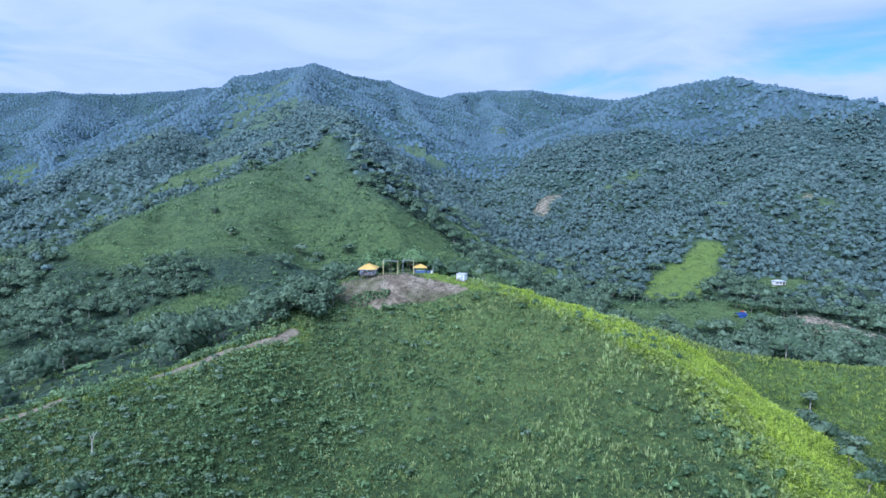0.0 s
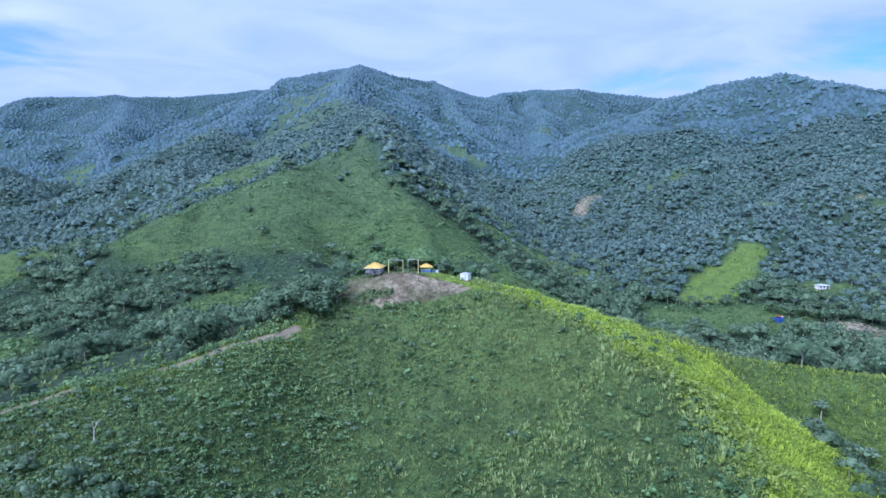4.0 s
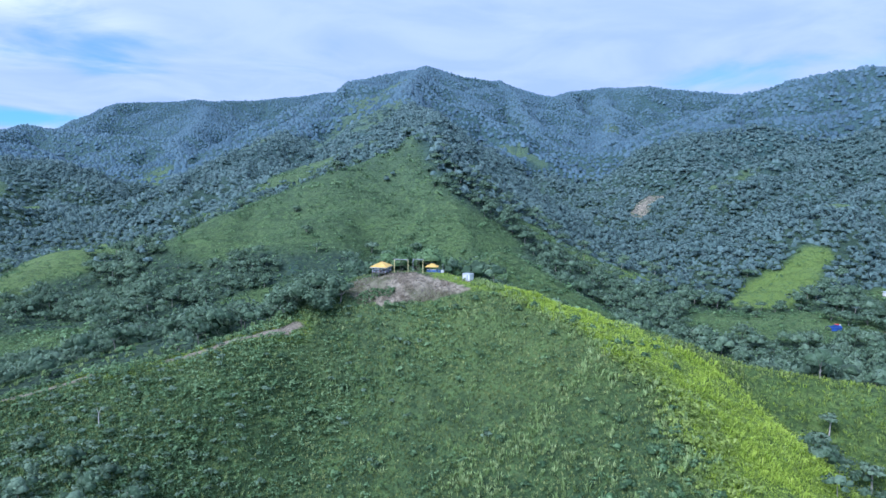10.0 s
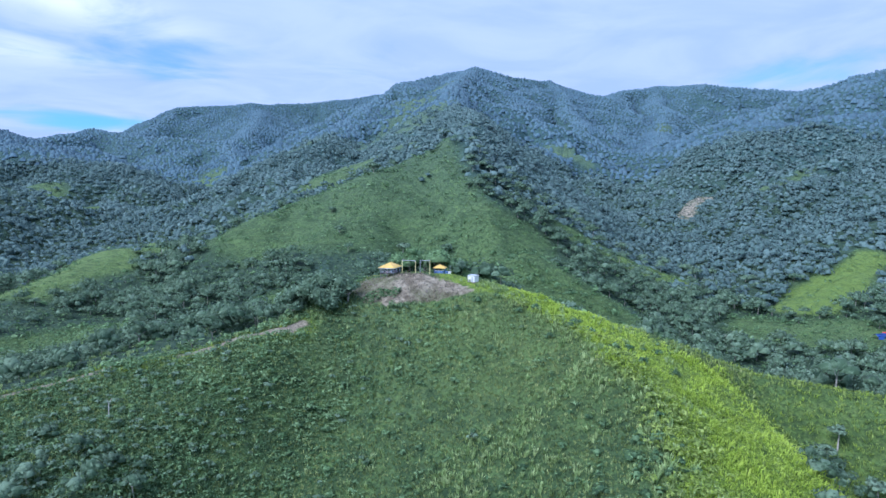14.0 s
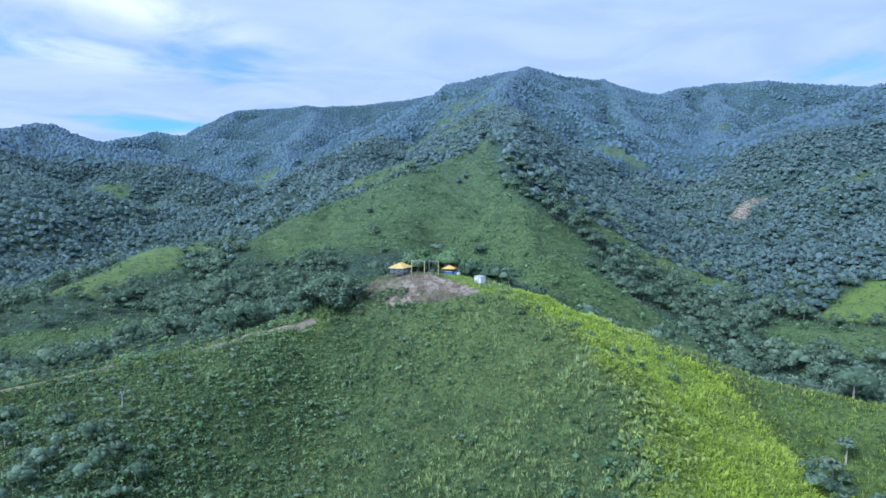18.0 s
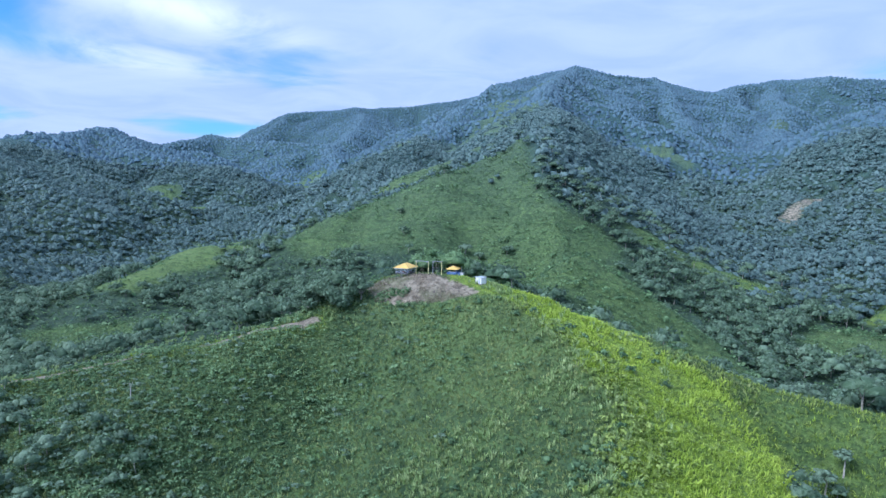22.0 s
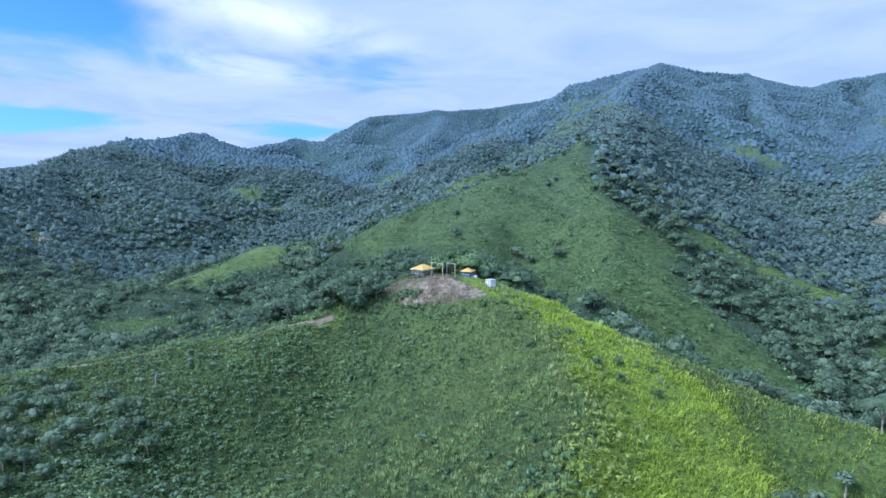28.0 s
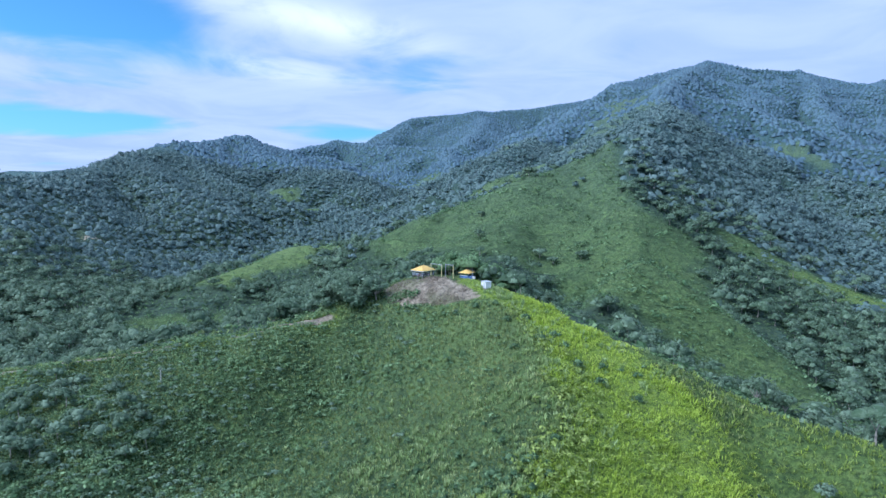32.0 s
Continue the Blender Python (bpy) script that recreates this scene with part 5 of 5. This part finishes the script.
# ---------------------------------------------------------------- single trees
def tree(name, x, y, height, spread, mat, tone, label, group="", seed=0, flat=.5, sprays=900, bare=.35, lobes=7, leaf=.10, low=0.0, heart=.62):
    """A tree: a forked tapered trunk and a crown of many leaf sprays in several lobes."""
    rng = np.random.default_rng(seed)
    t = thing(name, (x, y, z_at(x, y)), label, "tree", group)
    trunk = new("trunk")
    trunk.parent = t
    fork = Vector((rng.normal(0, .03) * height, rng.normal(0, .03) * height, height * bare))
    r = height * .028
    part("bole", rod((0, 0, -.5), fork, r * 1.25, r * .8, 9), BARK, trunk)
    hubs = []
    for k in range(lobes):
        a = 6.283 * k / lobes + rng.uniform(-.35, .35)
        d = spread * rng.uniform(.35, .72) * (k > 0)
        hub = Vector((d * math.cos(a), d * math.sin(a), height * (1 - flat * .42) - d / spread * height * (.16 + low * rng.uniform(0, 1)) + rng.uniform(-.05, .05) * height))
        knee = fork.lerp(hub, .55) + Vector((0, 0, -height * .04))
        part("limb", rod(fork, knee, r * .6, r * .4, 6), BARK, trunk)
        part("limb", rod(knee, hub, r * .4, r * .12, 5), BARK, trunk)
        hubs.append((hub, spread * rng.uniform(.36, .55)))
    vs, fs, ts, ns = [], [], [], []
    for h, rad in hubs:  # the dense heart of each bough
        v, f = dome(rng)
        fs += (f + len(vs)).tolist()
        # small hearts get a darker tone, painted shade inside the crown
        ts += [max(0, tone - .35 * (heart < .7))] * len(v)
        n = v * (1, 1, 1.3) + (0, 0, .2)
        ns += list(n / np.linalg.norm(n, axis=1)[:, None])
        vs += list(v * (rad * heart, rad * heart, rad * flat * heart) + np.array(h))
    base = len(vs)
    for i in range(sprays):
        h, rad = hubs[rng.integers(len(hubs))]
        d = rng.normal(0, 1, 3)
        d /= np.linalg.norm(d)
        d[2] = abs(d[2]) if rng.uniform() < .75 else -abs(d[2]) * .6
        c = np.array(h) + d * (rad, rad, rad * flat) * rng.uniform(.62, 1.08)
        out = d + (0, 0, .5) + rng.normal(0, .4, 3)
        out /= np.linalg.norm(out)
        u = np.cross(out, rng.normal(0, 1, 3))
        u /= np.linalg.norm(u)
        w = np.cross(out, u)
        s = leaf * spread * rng.uniform(.6, 1.4)
        vs += [c - u * s, c - w * s * .6 + out * s * .2, c + u * s, c + w * s * .6]
        fs += [[base + 4 * i, base + 4 * i + 1, base + 4 * i + 2], [base + 4 * i, base + 4 * i + 2, base + 4 * i + 3]]
        ts += [np.clip(tone + rng.normal(0, .12), 0, 1)] * 4
        soft = d * .6 + out * .4 + (0, 0, .25)
        ns += [soft / np.linalg.norm(soft)] * 4
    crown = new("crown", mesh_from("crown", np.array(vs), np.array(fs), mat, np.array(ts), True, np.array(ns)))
    crown.parent = t
    return t


tree("broadleaf_tree", -37, 171, 10.0, 7.6, WOOD_LEAF, .45, "large spreading dark green tree beside the bare slope", seed=1, flat=.75, sprays=4600, lobes=15, bare=.12, leaf=.052, low=.75, heart=.85)
tree("broadleaf_tree", -44.5, 166, 8.5, 4.6, WOOD_LEAF, .28, "dense dark tree at the top of the dirt path", seed=2, flat=.8, sprays=1100, bare=.12, leaf=.09, low=.6)
tree("broadleaf_tree", -30.5, 173.5, 8.0, 3.8, WOOD_LEAF, .45, "leafy tree with a pale trunk beside the bare slope", seed=3, flat=.8, sprays=900, bare=.2, leaf=.09, low=.5)
for i, (tx, ty, th, ts, tn) in enumerate(((-8.5, 195.5, 11.0, 6.2, .8), (-18.5, 197, 11.4, 6.4, .7), (-2.5, 199, 8.5, 5.0, .6), (-25.5, 199, 8.0, 4.6, .5), (5, 199, 6.5, 4.2, .4), (-13.5, 200, 11.6, 5.4, .6))):
    tree("umbrella_tree", tx, ty, th, ts, SHRUB_LEAF, tn, "flat-topped green tree standing behind the hilltop shelters", "hilltop trees", 10 + i, .7, 1500, .3, 11, .06, .45, .9)
for i, (tx, ty, th, ts, tn) in enumerate(((89.7, 150.4, 6.2, 2.5, .9), (96.8, 142.3, 6.8, 2.8, .95), (93.5, 156, 6.0, 2.4, .9), (103, 136, 6.4, 2.5, .85))):
    tree("trumpet_tree", tx, ty, th, ts, WOOD_LEAF, tn, "slender pale tree with an open silvery crown in the gully", "gully trees", 30 + i, .4, 420, .6, 6, .13)
for i, (tx, ty, th, ts, tn) in enumerate(((196, 396, 10, 6.5, .12), (207, 398, 9, 6, .15), (214, 390, 9.5, 6, .1), (190, 404, 9, 5.5, .15), (224, 394, 8, 5, .2), (221, 408, 8, 5, .2), (165, 422, 5, 2.8, .2), (152, 415, 4.5, 2.4, .2), (180, 425, 5, 3, .15))):
    tree("round_tree", tx, ty, th, ts, WOOD_LEAF, tn, "dark rounded tree on the valley meadow", "meadow trees", 50 + i, .85, 420, .2, 6, .14)
for i, (tx, ty, th, ts, tn) in enumerate(((-143, 482, 9, 6.5, .2), (-90, 400, 8, 5, .95), (-78, 396, 6, 4, .7), (-130, 388, 6.5, 4, .3), (-60, 398, 7, 4.5, .4), (-185, 370, 6, 3.6, .3), (-28, 462, 7, 5, .25), (70, 229, 9, 4, .45), (77, 236, 8, 3.6, .4), (-62, 470, 5, 3.2, .3), (-155, 430, 5, 3.4, .3))):
    tree("slope_tree", tx, ty, th, ts, WOOD_LEAF, tn, "pale grey-green tree on the grassy slope" if tn > .6 else "dark bushy tree on the grassy slope", "slope trees", 70 + i, .75, 420, .2, 6, .14)


# the dead tree on the shrub slope
def build_snag(x, y):
    t = thing("dead_tree", (x, y, z_at(x, y)), "bleached bare dead tree standing in the shrubs", "dead tree")
    pale = plain("bleached_wood", (.62, .60, .55), .8, 0, .1, 4)
    part("trunk", rod((0, 0, -.5), (.15, 0, 3.4), .16, .1), pale, t)
    for b, r in (((.9, .1, 5.0), .07), ((-.5, .2, 4.9), .06), ((.3, -.6, 4.5), .05), ((1.4, -.2, 5.5), .04)):
        part("branch", rod((.14, 0, 3.2), b, r, .02, 6), pale, t)


build_snag(-71.5, 125)


# ---------------------------------------------------------------- the bare slope: stones, dry stalks, low bushes
def build_bare_slope():
    rng = np.random.default_rng(91)
    x, y = scattered(rng, -33, 8, 170, 187, .62)
    keep = (inside(x, y, BARE) > -.3) & choose(rng, np.clip(.15 + 1.5 * (fbm(x, y, 4, 2, 3) - .4), .04, .6))
    x, y = x[keep], y[keep]
    rocks = [lumps(rng, 1, 0, .7, .35) for _ in range(6)]
    tagged(sown("slope_stones", rocks, rooted(x, y), rng.uniform(.06, .3, len(x)) ** 1.0, STONE, rng, 0 * x), "grey stones and clods on the bare slope", "stones", kind="stuff")
    stalks = [tuft(rng, 7, .6, .55, .07, 1.3) for _ in range(5)]
    x, y = scattered(rng, -33, 8, 170, 187, .6)
    keep = (inside(x, y, BARE) > -.6) & choose(rng, np.clip(2.2 * (fbm(x, y, 4, 2, 13) - .3), .05, .95))
    x, y = x[keep], y[keep]
    tagged(sown("dry_stalks", stalks, rooted(x, y), rng.uniform(.5, 1.3, len(x)), DRY, rng, rng.uniform(0, 1, len(x))), "cut dry stalks lying on the bare slope", "dry stalks", kind="stuff")
    shrubs = [leaf_crown(rng, 22, .8, .36, 3, -.1) for _ in range(4)]
    x, y = scattered(rng, -26, -13, 173, 177, .8)
    keep = capsule(x, y, (-24, 174.6), (-16, 175), 1.9) > 0
    x, y = x[keep], y[keep]
    pos = rooted(x, y)
    pos[:, 2] += .35
    tagged(sown("low_bushes", shrubs, pos, rng.uniform(.5, .95, len(x)), SHRUB_LEAF, rng, rng.uniform(0, .8, len(x))), "dark green bushes left on the bare slope", "bushes", kind="stuff")


build_bare_slope()
